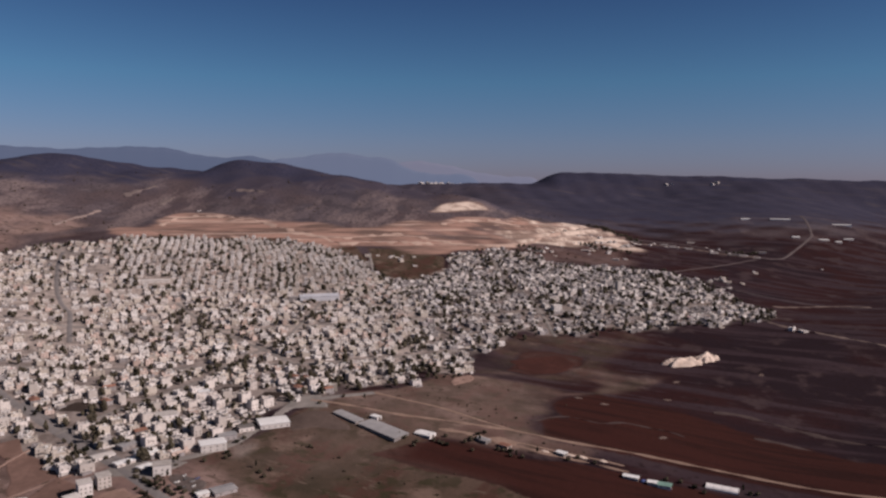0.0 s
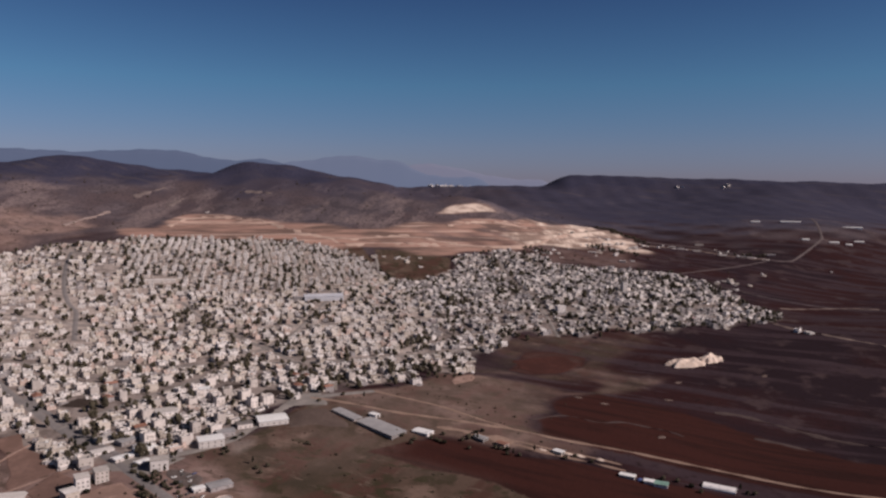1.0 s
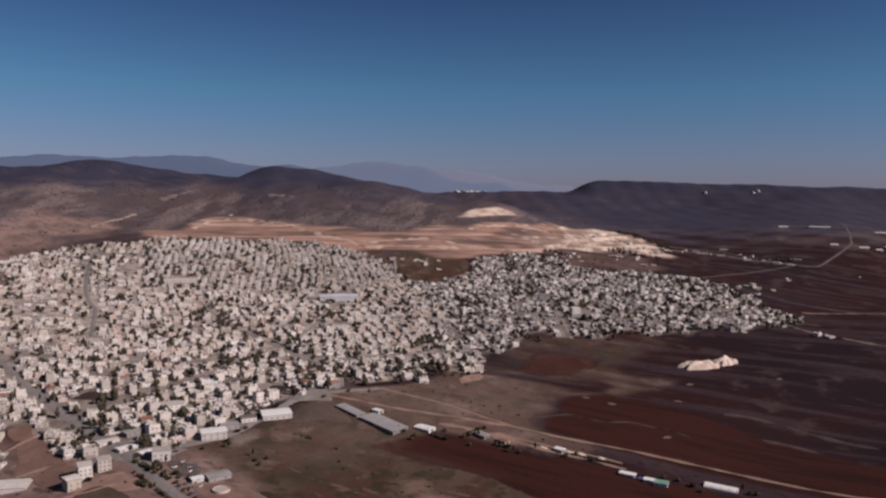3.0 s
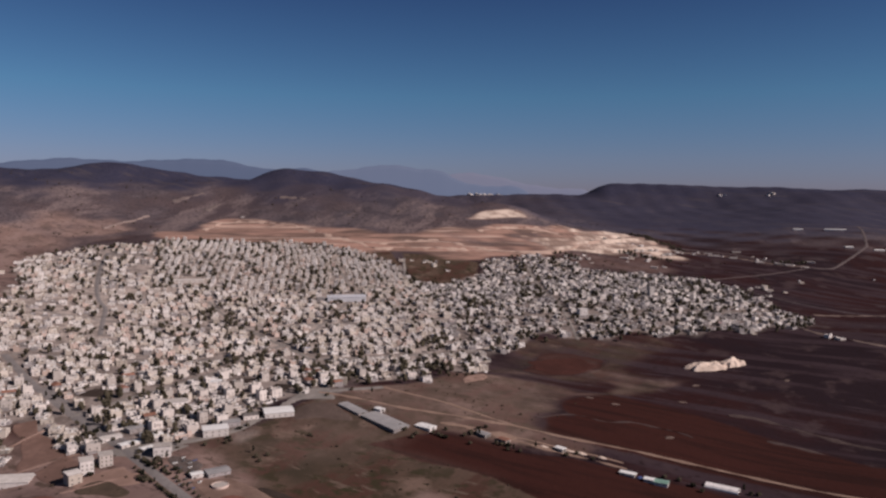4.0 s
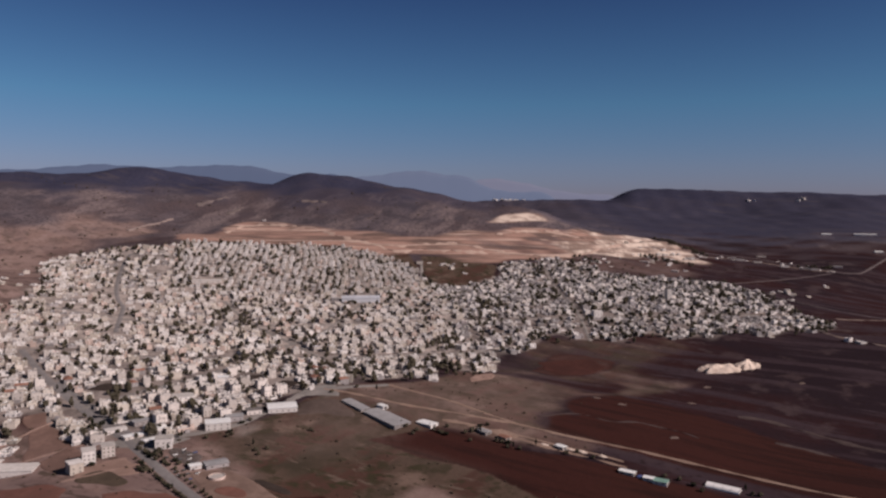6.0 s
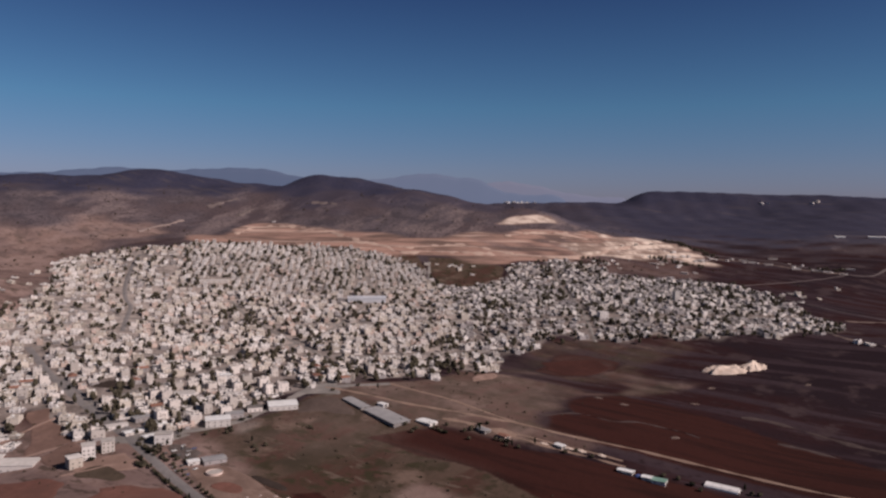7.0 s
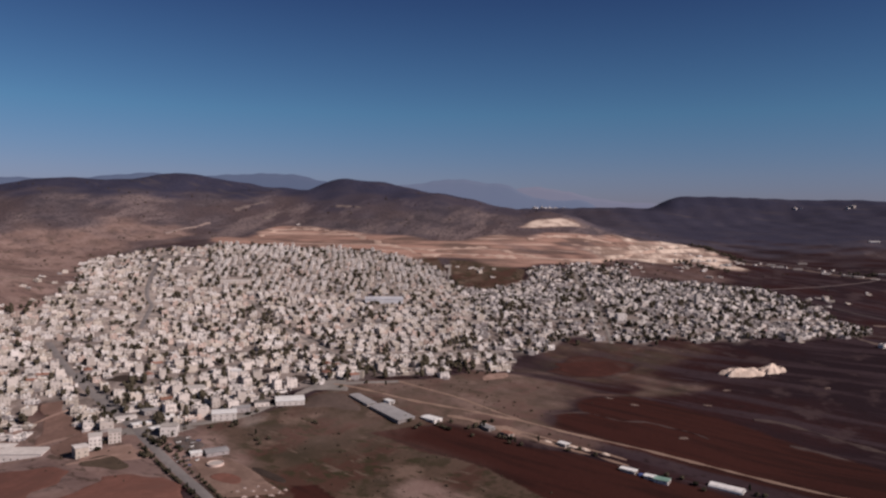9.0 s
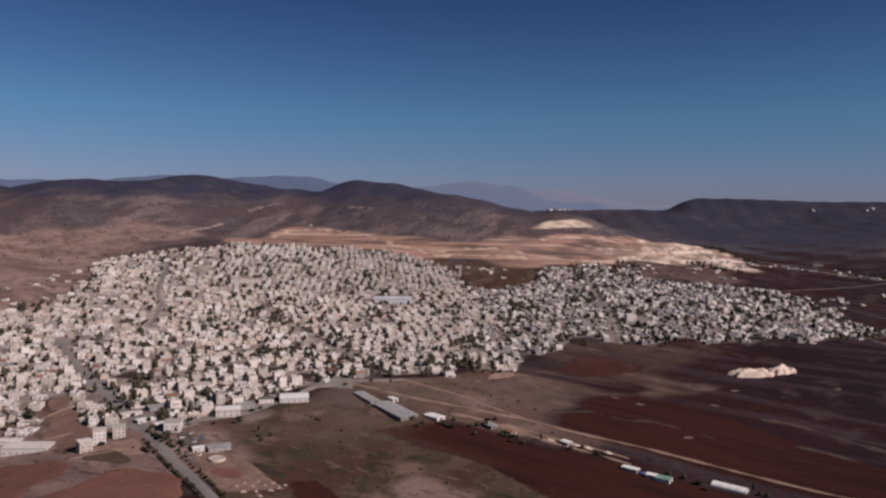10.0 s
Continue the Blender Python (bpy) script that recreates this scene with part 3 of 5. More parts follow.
VALLEY_ROAD = [(664, 1880), (770, 1920), (885, 1925), (980, 1872), (1013, 1776), (1058, 1702), (1096, 1669), (1136, 1672), (1224, 1748), (1297, 1813), (1363, 1876), (1444, 2002), (1556, 2179), (1596, 2256)]
PLAIN_ROAD = [(557, 1580), (638, 1474), (700, 1470), (785, 1522), (905, 1591), (1013, 1647), (1068, 1675)]
LOWER_TRACK = [(119, 676), (139, 664), (170, 650), (202, 627), (229, 612), (247, 597)]
CUT_ROAD = [(-336, 1666), (-216, 1699), (-89, 1724), (-22, 1715), (44, 1693), (97, 1721), (178, 1732), (230, 1711), (309, 1684), (386, 1684), (473, 1710), (612, 1860)]
DOME_ROAD = [(-380, 1807), (-369, 1869), (-321, 1913), (-218, 1897), (-154, 1837), (-91, 1760), (-10, 1700), (32, 1656), (96, 1681), (214, 1682), (300, 1680)]
HILL_TRACK = [(-592, 1740), (-579, 1794), (-563, 1876), (-549, 1935)]
SPUR_ROAD = [(815, 1872), (890, 1862), (953, 1830), (992, 1746), (1042, 1693), (1078, 1696)]
FIELD_TRACK = [(633, 1215), (694, 1119), (707, 1043), (738, 961), (800, 860), (901, 740)]
LONG_TRACK = [(763, 1386), (851, 1275), (920, 1201), (1046, 1096)]
drape("road", "grey asphalt main road running into the town", MAIN_ROAD, 12, ASPHALT)
drape("service_lane", "grey paved lane beside the main road", [(-314, 787), (-271, 740), (-231, 697), (-184, 645)], 9, ASPHALT, lift=0.3, rim=0.15)
drape("street", "worn pale street along the town's edge", EDGE_STREET, 13, STREET)
drape("track", "pale dirt track across the fields", TRACK, 5.5, DIRT, rim=0.4)
drape("side_track", "pale dirt track joining the field track", SIDE_TRACK, 5.0, DIRT, rim=0.2)
drape("path", "pale trodden path between red lots", [(-300, 640), (-280, 674), (-265, 698)], 4.0, TRODDEN, lift=0.5, rim=0.4)
drape("path", "pale trodden path between red lots", [(-290, 600), (-256, 610), (-244, 619), (-227, 627), (-214, 640)], 3.5, TRODDEN, rim=0.4)
drape("path", "pale trodden path from the main road to the apartment blocks", [(-152, 583), (-172, 573), (-184, 560), (-205, 552)], 4.0, TRODDEN, lift=0.5, rim=0.4)
drape("path", "pale path up through the dark field", [(99, 1358), (91, 1430), (91, 1499), (93, 1607)], 8, STREET, lift=0.8, rim=0.2)
drape("hill_wall", "low pale stone terrace along the bare hillside", [(-690, 1110), (-647, 1146), (-624, 1171), (-613, 1216), (-582, 1196), (-529, 1188)], 5.0, STONY_PALE, lift=1.2, rim=0.5, category="terrace")
drape("track_verge", "trodden pale verge running beside the field track", [(95, 690), (121, 680), (145, 658), (168, 640), (196, 621), (221, 604), (246, 585)], 5.5, DIRT, lift=0.3, rim=0.6)
drape("lower_track", "stony pale verge below the field track", LOWER_TRACK, 4.0, DIRT, rim=0.35)
drape("cut_road", "pale road along the top of the town", CUT_ROAD, 11, CHALK, lift=1.2, rim=0.3)
drape("cut_road", "pale haul road over the earthworks", DOME_ROAD, 9, CHALK, lift=1.0, rim=0.7)
drape("cut_bench", "pale bench along the top of the earthworks", [(282, 1804), (330, 1834), (377, 1867), (440, 1880), (503, 1898)], 10, CHALK, lift=1.0, rim=0.7, category="bench")
GRIT = surface("weathered_hill_grit", (0.175, 0.138, 0.132), (0.115, 0.09, 0.086), 0.05, relief=0.2)
WASHED = surface("washed_gravel", (0.275, 0.212, 0.192), (0.17, 0.128, 0.118), 0.05, relief=0.2)
drape("hill_track", "pale eroded track up the hillside", HILL_TRACK, 10, WASHED, lift=1.5, rim=0.5)
for label, line in (("pale washed-out gully on the hillside", [(-520, 2060), (-480, 2104), (-455, 2133)]), ("short pale gravel streak on the hillside", [(-425, 2015), (-413, 2036), (-397, 2070)]),
                    ("pale bare shelf on the wooded hill", [(-235, 2086), (-213, 2078), (-160, 2047)])):
    drape("gravel_streak", label, line, 14, GRIT, lift=1.5, rim=0.7, category="gully")
drape("valley_road", "pale dusty road down into the valley", VALLEY_ROAD, 9, DUST, lift=0.8, rim=0.15)
drape("field_track", "stony pale track between dark fields", FIELD_TRACK, 7, STONY_PALE, lift=0.6, rim=0.6)
drape("field_track", "stony pale track beyond the town", LONG_TRACK, 5, DUST, lift=0.6, rim=0.4)
STONY = surface("stony_margin", (0.080, 0.057, 0.053), (0.046, 0.032, 0.031), 0.08, relief=0.1)
drape("field_margin", "stony margin curving round the red field", [(193, 703), (217, 713), (235, 717), (249, 704), (265, 690), (288, 702), (310, 683), (327, 675), (337, 658)], 3.2, STONY, lift=0.3, rim=0.9)
drape("field_margin", "stony strip between dark ploughed strips", [(405, 724), (427, 722), (453, 693), (469, 672), (493, 639), (533, 604)], 8, STONY, lift=0.4, rim=0.6)
drape("field_margin", "short stony strip between dark ploughed strips", [(410, 655), (431, 641), (451, 616)], 6, STONY, lift=0.4, rim=0.6)
drape("field_margin", "stony brown strip beyond the town's end", [(790, 1195), (819, 1192), (880, 1205), (945, 1212), (975, 1177)], 9, STONY_PALE, lift=0.5, rim=0.5)
drape("valley_road", "dusty lower road with small buildings along it", SPUR_ROAD, 11, STONY_PALE, lift=0.8, rim=0.3)
drape("plain_road", "dusty road round the town's far side", PLAIN_ROAD, 4, DUST, lift=0.8, rim=0.2)

HILL_STREET = [(-498, 1499), (-480, 1414), (-453, 1320), (-425, 1236), (-402, 1181), (-377, 1141), (-359, 1077), (-336, 1001)]
STREETS = [MAIN_ROAD, EDGE_STREET, [(-399, 898), (-197, 894), (0, 910), (179, 980)], [(-261, 712), (-148, 851), (-59, 1045), (1, 1278), (-59, 1546)],
           [(-518, 1097), (-296, 1067), (50, 1096), (327, 1138), (693, 1186)], [(328, 1034), (344, 1227), (368, 1591)], HILL_STREET, [(-493, 1489), (-430, 1454), (-369, 1429), (-298, 1430)], [(-240, 1215), (-199, 1141), (-157, 1070), (-98, 982), (-58, 921), (-29, 865)]]
drape("street", "dark asphalt street climbing the hillside through the town", HILL_STREET, 9, ASPHALT, lift=0.5)
for line in STREETS[2:6] + STREETS[7:]:
    drape("street", "worn pale street between houses", line, 7, STREET, lift=0.45)

field("round-edged red field below the town", [(214, 900), (252, 968), (338, 955), (290, 884)], RED_DRY, bend=6.0, rounded=True)
field("red earth plot beside the main road", [(-175, 400), (-163, 522), (-112, 530), (-50, 420)], RED_NEAR, bend=5.0)
field("red earth plot below the long hall", [(-290, 430), (-264, 556), (-196, 545), (-178, 420)], RED_NEAR, bend=6.0)
field("bare pale building plot at the town's edge", [(136, 822), (138, 858), (165, 872), (163, 838)], TRODDEN, bend=3.0)
field("broad red earth lot among houses", [(-306, 698), (-290, 706), (-232, 634), (-258, 606)], CLAY, bend=3.0)
field("red earth lot below the houses", [(-252, 600), (-230, 630), (-204, 600), (-216, 566)], CLAY, lift=0.35, bend=3.0)
field("pale trodden yard round the water basin", [(-117, 570), (-87, 576), (-18, 512), (-62, 484)], WORN, lift=0.25, name="yard", bend=2.5)
field("dark strip of earth beyond the yard", [(-62, 552), (-53, 557), (-22, 537), (-30, 529)], DARK_SOIL, lift=0.5, bend=1.0, rounded=True)
field("small dark red plot beside the water basin", [(-88, 528), (-78, 542), (-55, 530), (-62, 512)], RED_NEAR, lift=0.5, bend=1.5, rounded=True)
field("dark asphalt parking yard beside the junction", [(-150, 601), (-129, 617), (-106, 598), (-120, 576)], YARD_GREY, lift=0.3, name="forecourt", bend=5.0, rounded=True)
field("trodden tan apron beside the main road", [(-211, 572), (-168, 596), (-145, 567), (-192, 545)], TRODDEN, lift=0.25, name="yard", bend=3.0)
field("dull olive-brown grazing plot beside the main road", [(-196, 545), (-184, 567), (-156, 562), (-156, 526)], OLIVE, lift=0.4, bend=6.0, rounded=True)
field("orange clay plot beside the track", [(135, 669), (151, 668), (167, 651), (151, 642)], DIRT, bend=1.5)
for spot in ((-258, 772), (-119, 812), (-71, 786)):
    field("dark empty lot among houses", [(spot[0] - 17, spot[1] - 8), (spot[0] - 5, spot[1] + 14), (spot[0] + 17, spot[1] + 8), (spot[0] + 5, spot[1] - 13)], DARK_SOIL, lift=0.5, bend=1.5)
field("dark bare lot beside the white hall", [(-53, 700), (-50, 735), (-10, 739), (10, 690)], BROWN_LOT, bend=4.0)
field("pale paved yard beside the street", [(-62, 746), (-45, 780), (-14, 790), (-12, 752)], STREET, lift=0.3, name="forecourt", bend=3.0)
field("grey paved forecourt at the road junction", [(-208, 622), (-183, 648), (-127, 640), (-153, 606)], STREET, lift=0.25, name="forecourt", bend=2.0)


# ---------------------------------------------------------------- houses
def gable(bm, x0, y0, z0, x1, y1, rise, over=0.4):
    y = (y0 + y1) / 2
    a = [bm.verts.new(c) for c in ((x0 - over, y0 - over, z0), (x1 + over, y0 - over, z0), (x1 + over, y1 + over, z0), (x0 - over, y1 + over, z0), (x0 - over, y, z0 + rise), (x1 + over, y, z0 + rise))]
    for q in ((0, 1, 5, 4), (2, 3, 4, 5), (1, 2, 5), (3, 0, 4), (3, 2, 1, 0)):
        bm.faces.new([a[k] for k in q])


PANE = None


def pane_mesh():
    bm = bmesh.new()
    box(bm, -0.65, -0.09, -0.75, 0.65, 0.09, 0.75)
    me = bpy.data.meshes.new("window")
    bm.to_mesh(me)
    bm.free()
    me.materials.append(GLASS)
    return me


def wall_block(w, d, h, parapet, t=0.3):
    """Walls with a parapet standing round a sunken flat roof; the footing goes into the ground."""
    bm = bmesh.new()
    o = [bm.verts.new((x, y, -3.0)) for x, y in ((-w, -d), (w, -d), (w, d), (-w, d))]
    u = [bm.verts.new((x, y, h + parapet)) for x, y in ((-w, -d), (w, -d), (w, d), (-w, d))]
    i = [bm.verts.new((x, y, h + parapet)) for x, y in ((t - w, t - d), (w - t, t - d), (w - t, d - t), (t - w, d - t))]
    b = [bm.verts.new((x, y, h)) for x, y in ((t - w, t - d), (w - t, t - d), (w - t, d - t), (t - w, d - t))]
    for k in range(4):
        n = (k + 1) % 4
        bm.faces.new((o[k], o[n], u[n], u[k]))
        bm.faces.new((u[k], u[n], i[n], i[k]))
        bm.faces.new((i[k], i[n], b[n], b[k]))
    return bm


def house(kind, rng):
    """One of the detached flat-roofed houses: walls, roof, stair tower, tanks, windows, door."""
    w, d = rng.uniform(4.8, 8.3), rng.uniform(4.4, 7.2)
    floors = rng.choice((1, 1, 2, 1, 2, 1, 2, 1, 3))
    h, wall, roof = 3.2 * floors, WALLS[(0, 1, 0, 3, 2, 0, 3, 1, 0, 4, 3, 0, 2, 1)[kind]], ROOFS[kind % 2]
    tiled = kind == 12
    root = new("house")
    colour = wall.name.replace("_", " ")
    tagged(root, f"{('one', 'two', 'three', 'four')[floors - 1]}-storey {colour} house with {'a red tiled roof' if tiled else 'a flat roof and parapet'}", "house", "houses of the town")
    if tiled:
        bm = bmesh.new()
        box(bm, -w, -d, -3, w, d, h)
        part("wall", bm, wall, root)
        bm = bmesh.new()
        gable(bm, -w, -d, h + 0.004, w, d, 2.4)
        part("roof", bm, ROOFS[2], root, "red clay tile roof")
    else:
        part("wall", wall_block(w, d, h, 0.9), wall, root)
        bm = bmesh.new()
        box(bm, 0.3 - w, 0.3 - d, h - 0.25, w - 0.3, d - 0.3, h + 0.05)
        part("roof", bm, roof, root, roof.name.replace("_", " "))
        bm = bmesh.new()
        sx, sy = rng.choice((-1, 1)) * (w - 2.2), rng.choice((-1, 1)) * (d - 2.0)
        box(bm, sx - 1.7, sy - 1.5, h + 0.05, sx + 1.7, sy + 1.5, h + 2.6)
        box(bm, sx - 1.9, sy - 1.7, h + 2.6, sx + 1.9, sy + 1.7, h + 2.85)
        part("stair_tower", bm, wall, root)
        for k in range(rng.choice((1, 2, 2))):
            bm = bmesh.new()
            tube(bm, 0.65, h + 0.4, h + 1.9, 10, -sx * 0.6 + 1.6 * k, -sy * 0.6)
            for ox in (-0.4, 0.4):
                box(bm, -sx * 0.6 + 1.6 * k + ox - 0.08, -sy * 0.6 - 0.5, h + 0.05, -sx * 0.6 + 1.6 * k + ox + 0.08, -sy * 0.6 + 0.5, h + 0.4)
            tank = TANK_B if (kind + k) % 3 == 0 else TANK_W
            drum = part("water_tank", bm, tank, root, tank.name.replace("_", " "))
            bm = bmesh.new()
            tube(bm, 0.28, h + 1.9, h + 2.05, 8, -sx * 0.6 + 1.6 * k, -sy * 0.6, 0.8)
            part("lid", bm, tank, drum)
        if floors > 1 and kind % 2:
            bm = bmesh.new()
            box(bm, -w * 0.5, -d - 1.4, h - 3.3, w * 0.5, -d, h - 3.1)
            box(bm, -w * 0.5, -d - 1.4, h - 3.1, w * 0.5, -d - 1.25, h - 2.1)
            part("balcony", bm, wall, root)
    if kind % 3 != 1:
        bm = bmesh.new()
        s, far = (-1, 1)[kind % 2], rng.uniform(2.2, 4.0)
        x0, x1 = sorted((s * w, s * (w + far)))
        box(bm, x0, -d * 0.8, -3, x1, d * 0.5, 3.0)
        box(bm, x0 - 0.15 * (s < 0), -d * 0.8 - 0.15, 3.0, x1 + 0.15 * (s > 0), d * 0.5 + 0.15, 3.25)
        part("annex", bm, WALLS[(kind * 3 + 1) % 4], root, "low flat-roofed annex")
    count = 0
    for f in range(floors):
        for side, reach, span in ((0, d, w), (1, w, d), (2, d, w), (3, w, d)):
            for o in (-0.5, 0.5):
                if count >= 8 or (side > 1 and f < floors - 1):
                    continue
                if f == 0 and side == 0 and o < 0:
                    bm = bmesh.new()
                    box(bm, -span * 0.5 - 0.6, -d - 0.06, 0.0, -span * 0.5 + 0.6, -d + 0.2, 2.2)
                    part("door", bm, DOOR, root)
                    continue
                turn = Matrix.Rotation(side * math.pi / 2, 4, "Z")
                share("window", PANE, root, turn @ Matrix.Translation((o * span, -reach - 0.02, 3.2 * f + 1.9)))
                count += 1
    root["half"] = max(w, d)
    return root


def box_arrays(boxes):
    """Vertices and quads of many boxes at once, each given by two corners."""
    b = np.array(boxes, float)
    sel = np.array([(0, 1, 2), (3, 1, 2), (3, 4, 2), (0, 4, 2), (0, 1, 5), (3, 1, 5), (3, 4, 5), (0, 4, 5)])
    v = b[:, sel].reshape(-1, 3)
    q = np.array([(4, 5, 6, 7), (0, 1, 5, 4), (1, 2, 6, 5), (2, 3, 7, 6), (3, 0, 4, 7)])
    return v, (q[None] + 8 * np.arange(len(b))[:, None, None]).reshape(-1, 4)


def far_template(kind, rng):
    """The same kind of house with its openings and roof gear joined: vertices, quads and a material for each."""
    w, d, floors = rng.uniform(4.2, 7.8), rng.uniform(3.8, 6.4), rng.choice((1, 1, 1, 2, 2, 1, 2))
    h = 3.2 * floors
    bm = wall_block(w, d, h, 0.9)
    bm.verts.index_update()
    v0 = np.array([v.co[:] for v in bm.verts])
    q0 = np.array([[v.index for v in f.verts] for f in bm.faces])
    bm.free()
    boxes, mats = [], []
    wall, roof = kind % 5, 5 + kind % 2
    boxes.append((0.3 - w, 0.3 - d, h - 0.3, w - 0.3, d - 0.3, h + 0.05)), mats.append(roof)
    sx, sy = rng.choice((-1, 1)) * (w - 2.2), rng.choice((-1, 1)) * (d - 2.0)
    boxes.append((sx - 1.7, sy - 1.5, h + 0.05, sx + 1.7, sy + 1.5, h + 2.6)), mats.append(wall)
    boxes.append((-sx * 0.6 - 0.7, -sy * 0.6 - 0.7, h + 0.05, -sx * 0.6 + 0.7, -sy * 0.6 + 0.7, h + 1.8)), mats.append(8)
    for f in range(floors):
        for o in (-0.5, 0.5):
            z = 3.2 * f + 1.1
            boxes.append((o * w - 0.7, -d - 0.08, z, o * w + 0.7, -d + 0.1, z + 1.5)), mats.append(7)
            boxes.append((w - 0.1, o * d - 0.7, z, w + 0.08, o * d + 0.7, z + 1.5)), mats.append(7)
    if rng.random() < 0.4:
        boxes.append((-w * 0.6, -d - 1.5, h - 3.3, w * 0.6, -d, h - 3.05)), mats.append(wall)
        boxes.append((-w * 0.6, -d - 1.5, h - 3.05, w * 0.6, -d - 1.3, h - 2.1)), mats.append(wall)
    v1, q1 = box_arrays(boxes)
    return np.concatenate([v0, v1]), np.concatenate([q0, q1 + len(v0)]), np.concatenate([np.full(len(q0), wall), np.repeat(mats, 5)])


def join_arrays(name, pieces, materials):
    vs, qs, ms, base = [], [], [], 0
    for v, q, m in pieces:
        vs.append(v), qs.append(q + base), ms.append(m)
        base += len(v)
    v, q, m = np.concatenate(vs), np.concatenate(qs), np.concatenate(ms)
    side = q.shape[1]
    me = bpy.data.meshes.new(name)
    me.vertices.add(len(v)), me.vertices.foreach_set("co", v.ravel())
    me.loops.add(q.size), me.loops.foreach_set("vertex_index", q.ravel())
    me.polygons.add(len(q)), me.polygons.foreach_set("loop_start", np.arange(len(q)) * side)
    for mat in materials:
        me.materials.append(mat)
    me.polygons.foreach_set("material_index", m.astype(np.int32))
    me.polygons.foreach_set("use_smooth", np.zeros(len(q), bool))
    me.update(calc_edges=True)
    return new(name, me)


def turned(v, x, y, z, angle, sx=1.0, sy=1.0, sz=1.0):
    c, s = math.cos(angle), math.sin(angle)
    p = v * (sx, sy, sz)
    return np.stack([c * p[:, 0] - s * p[:, 1] + x, s * p[:, 0] + c * p[:, 1] + y, p[:, 2] + z], -1)


# empty lots, kept free of houses
LOTS = [((-88, 655), 17), ((-282, 690), 34), ((-310, 690), 30), ((-258, 772), 18), ((-119, 812), 22), ((-22, 762), 26), ((-296, 1305), 26), ((-9, 1246), 42), ((-326, 990), 16), ((79, 1180), 14), ((-274, 653), 26), ((-198, 608), 24), ((-64, 716), 22), ((-114, 663), 19), ((-150, 618), 16), ((380, 1134), 13), ((531, 1281), 12), ((-267, 584), 30),
        ((-129, 684), 10), ((-462, 1428), 15), ((-392, 1366), 22), ((-359, 1077), 17), ((-299, 1015), 13), ((-505, 1276), 15), ((-191, 660), 24), ((-167, 735), 13), ((-96, 693), 17), ((-71, 786), 20), ((-227, 672), 12), ((226, 1225), 14), ((442, 1273), 16)]


def grid_of(rng, cell, deep, tilt, jitter, wave):
    """Plots on a street grid, bent by the slope."""
    gi, gj = np.meshgrid(np.arange(-110, 110), np.arange(-70, 90))
    gx, gy = gi.ravel() * cell, gj.ravel() * deep
    x = math.cos(tilt) * gx - math.sin(tilt) * gy
    y = math.sin(tilt) * gx + math.cos(tilt) * gy + 1150
    wx, wy = 26 * np.sin(y / 170 + 0.5) + 12 * np.sin(y / 71 + x / 210), 24 * np.sin(x / 190) + 12 * np.sin(x / 83 - y / 160)
    x, y = x + wave * wx + rng.uniform(-jitter, jitter, x.size), y + wave * wy + rng.uniform(-jitter, jitter, x.size)
    angle = tilt + wave * 0.25 * np.sin(x / 260 + y / 330) + rng.normal(0, 0.02 * jitter, x.size) + (rng.random(x.size) < 0.5 * (jitter > 2.5)) * math.pi / 2
    return x, y, angle


def plots():
    """Where the houses stand: four districts, each with its own grid, house size and density."""
    rng = np.random.default_rng(7)
    px, py, pa, size = [], [], [], []
    for k, (cell, deep, tilt, jitter, wave, share, scale) in enumerate((
            (13.9, 14.6, 0.30, 3.2, 1.0, 0.90, 0.86),
            (13.0, 15.2, 0.06, 1.9, 0.45, 0.92, 0.70),
            (12.8, 13.6, 0.42, 3.2, 0.8, 0.80, 0.76),
            (14.8, 16.0, 0.16, 3.5, 0.9, 0.85, 0.87))):
        x, y, angle = grid_of(rng, cell, deep, tilt, jitter, wave)
        estate = inside(x, y, ESTATE, 2.0) > 0.5
        far_end = (inside(x, y, FAR_END, 2.0) > 0.5) & ~estate
        hillside = (inside(x, y, HILLSIDE, 2.0) > 0.5) & ~estate
        keep = (~(estate | far_end | hillside), estate, far_end, hillside)[k]
        rag = 11 * np.sin(x / 23 + y / 31) + 8 * np.sin(x / 11 - y / 17)
        keep &= inside(x + rag, y - rag, TOWN, 2.0) > 0.5
        keep &= inside(x, y, CLEAR, 2.0) < 0.5
        keep &= (x > -1000) & (x < 900)
        for line in STREETS:
            keep &= near_line(x, y, line) > (10.5 if k in (0, 3) else 8.5)
        for (cx, cy), r in LOTS:
            keep &= np.hypot(x - cx, y - cy) > r
        # open ground between clusters of houses
        gaps = np.sin(x / 47 + 2 * np.sin(y / 61)) * np.sin(y / 39 + 1.5 * np.sin(x / 53))
        keep &= gaps < (0.93, 0.98, 0.95, 0.80)[k]
        keep &= rng.random(x.size) < np.where(x > 640, 0.85, 1.0) * share
        px.append(x[keep]), py.append(y[keep]), pa.append(angle[keep]), size.append(np.full(keep.sum(), scale))
    return np.concatenate(px), np.concatenate(py), np.concatenate(pa), np.concatenate(size)


PX, PY, PA, PS = plots()
ORDER = np.argsort(PY - 0.12 * PX + np.where(PX < -480, 500, 0))
NEAR, REST = ORDER[:300], ORDER[300:]


def corner_low(x, y, r=6.0):
    return float(np.min(height(np.array([x - r, x + r, x - r, x + r]), np.array([y - r, y - r, y + r, y + r]))))


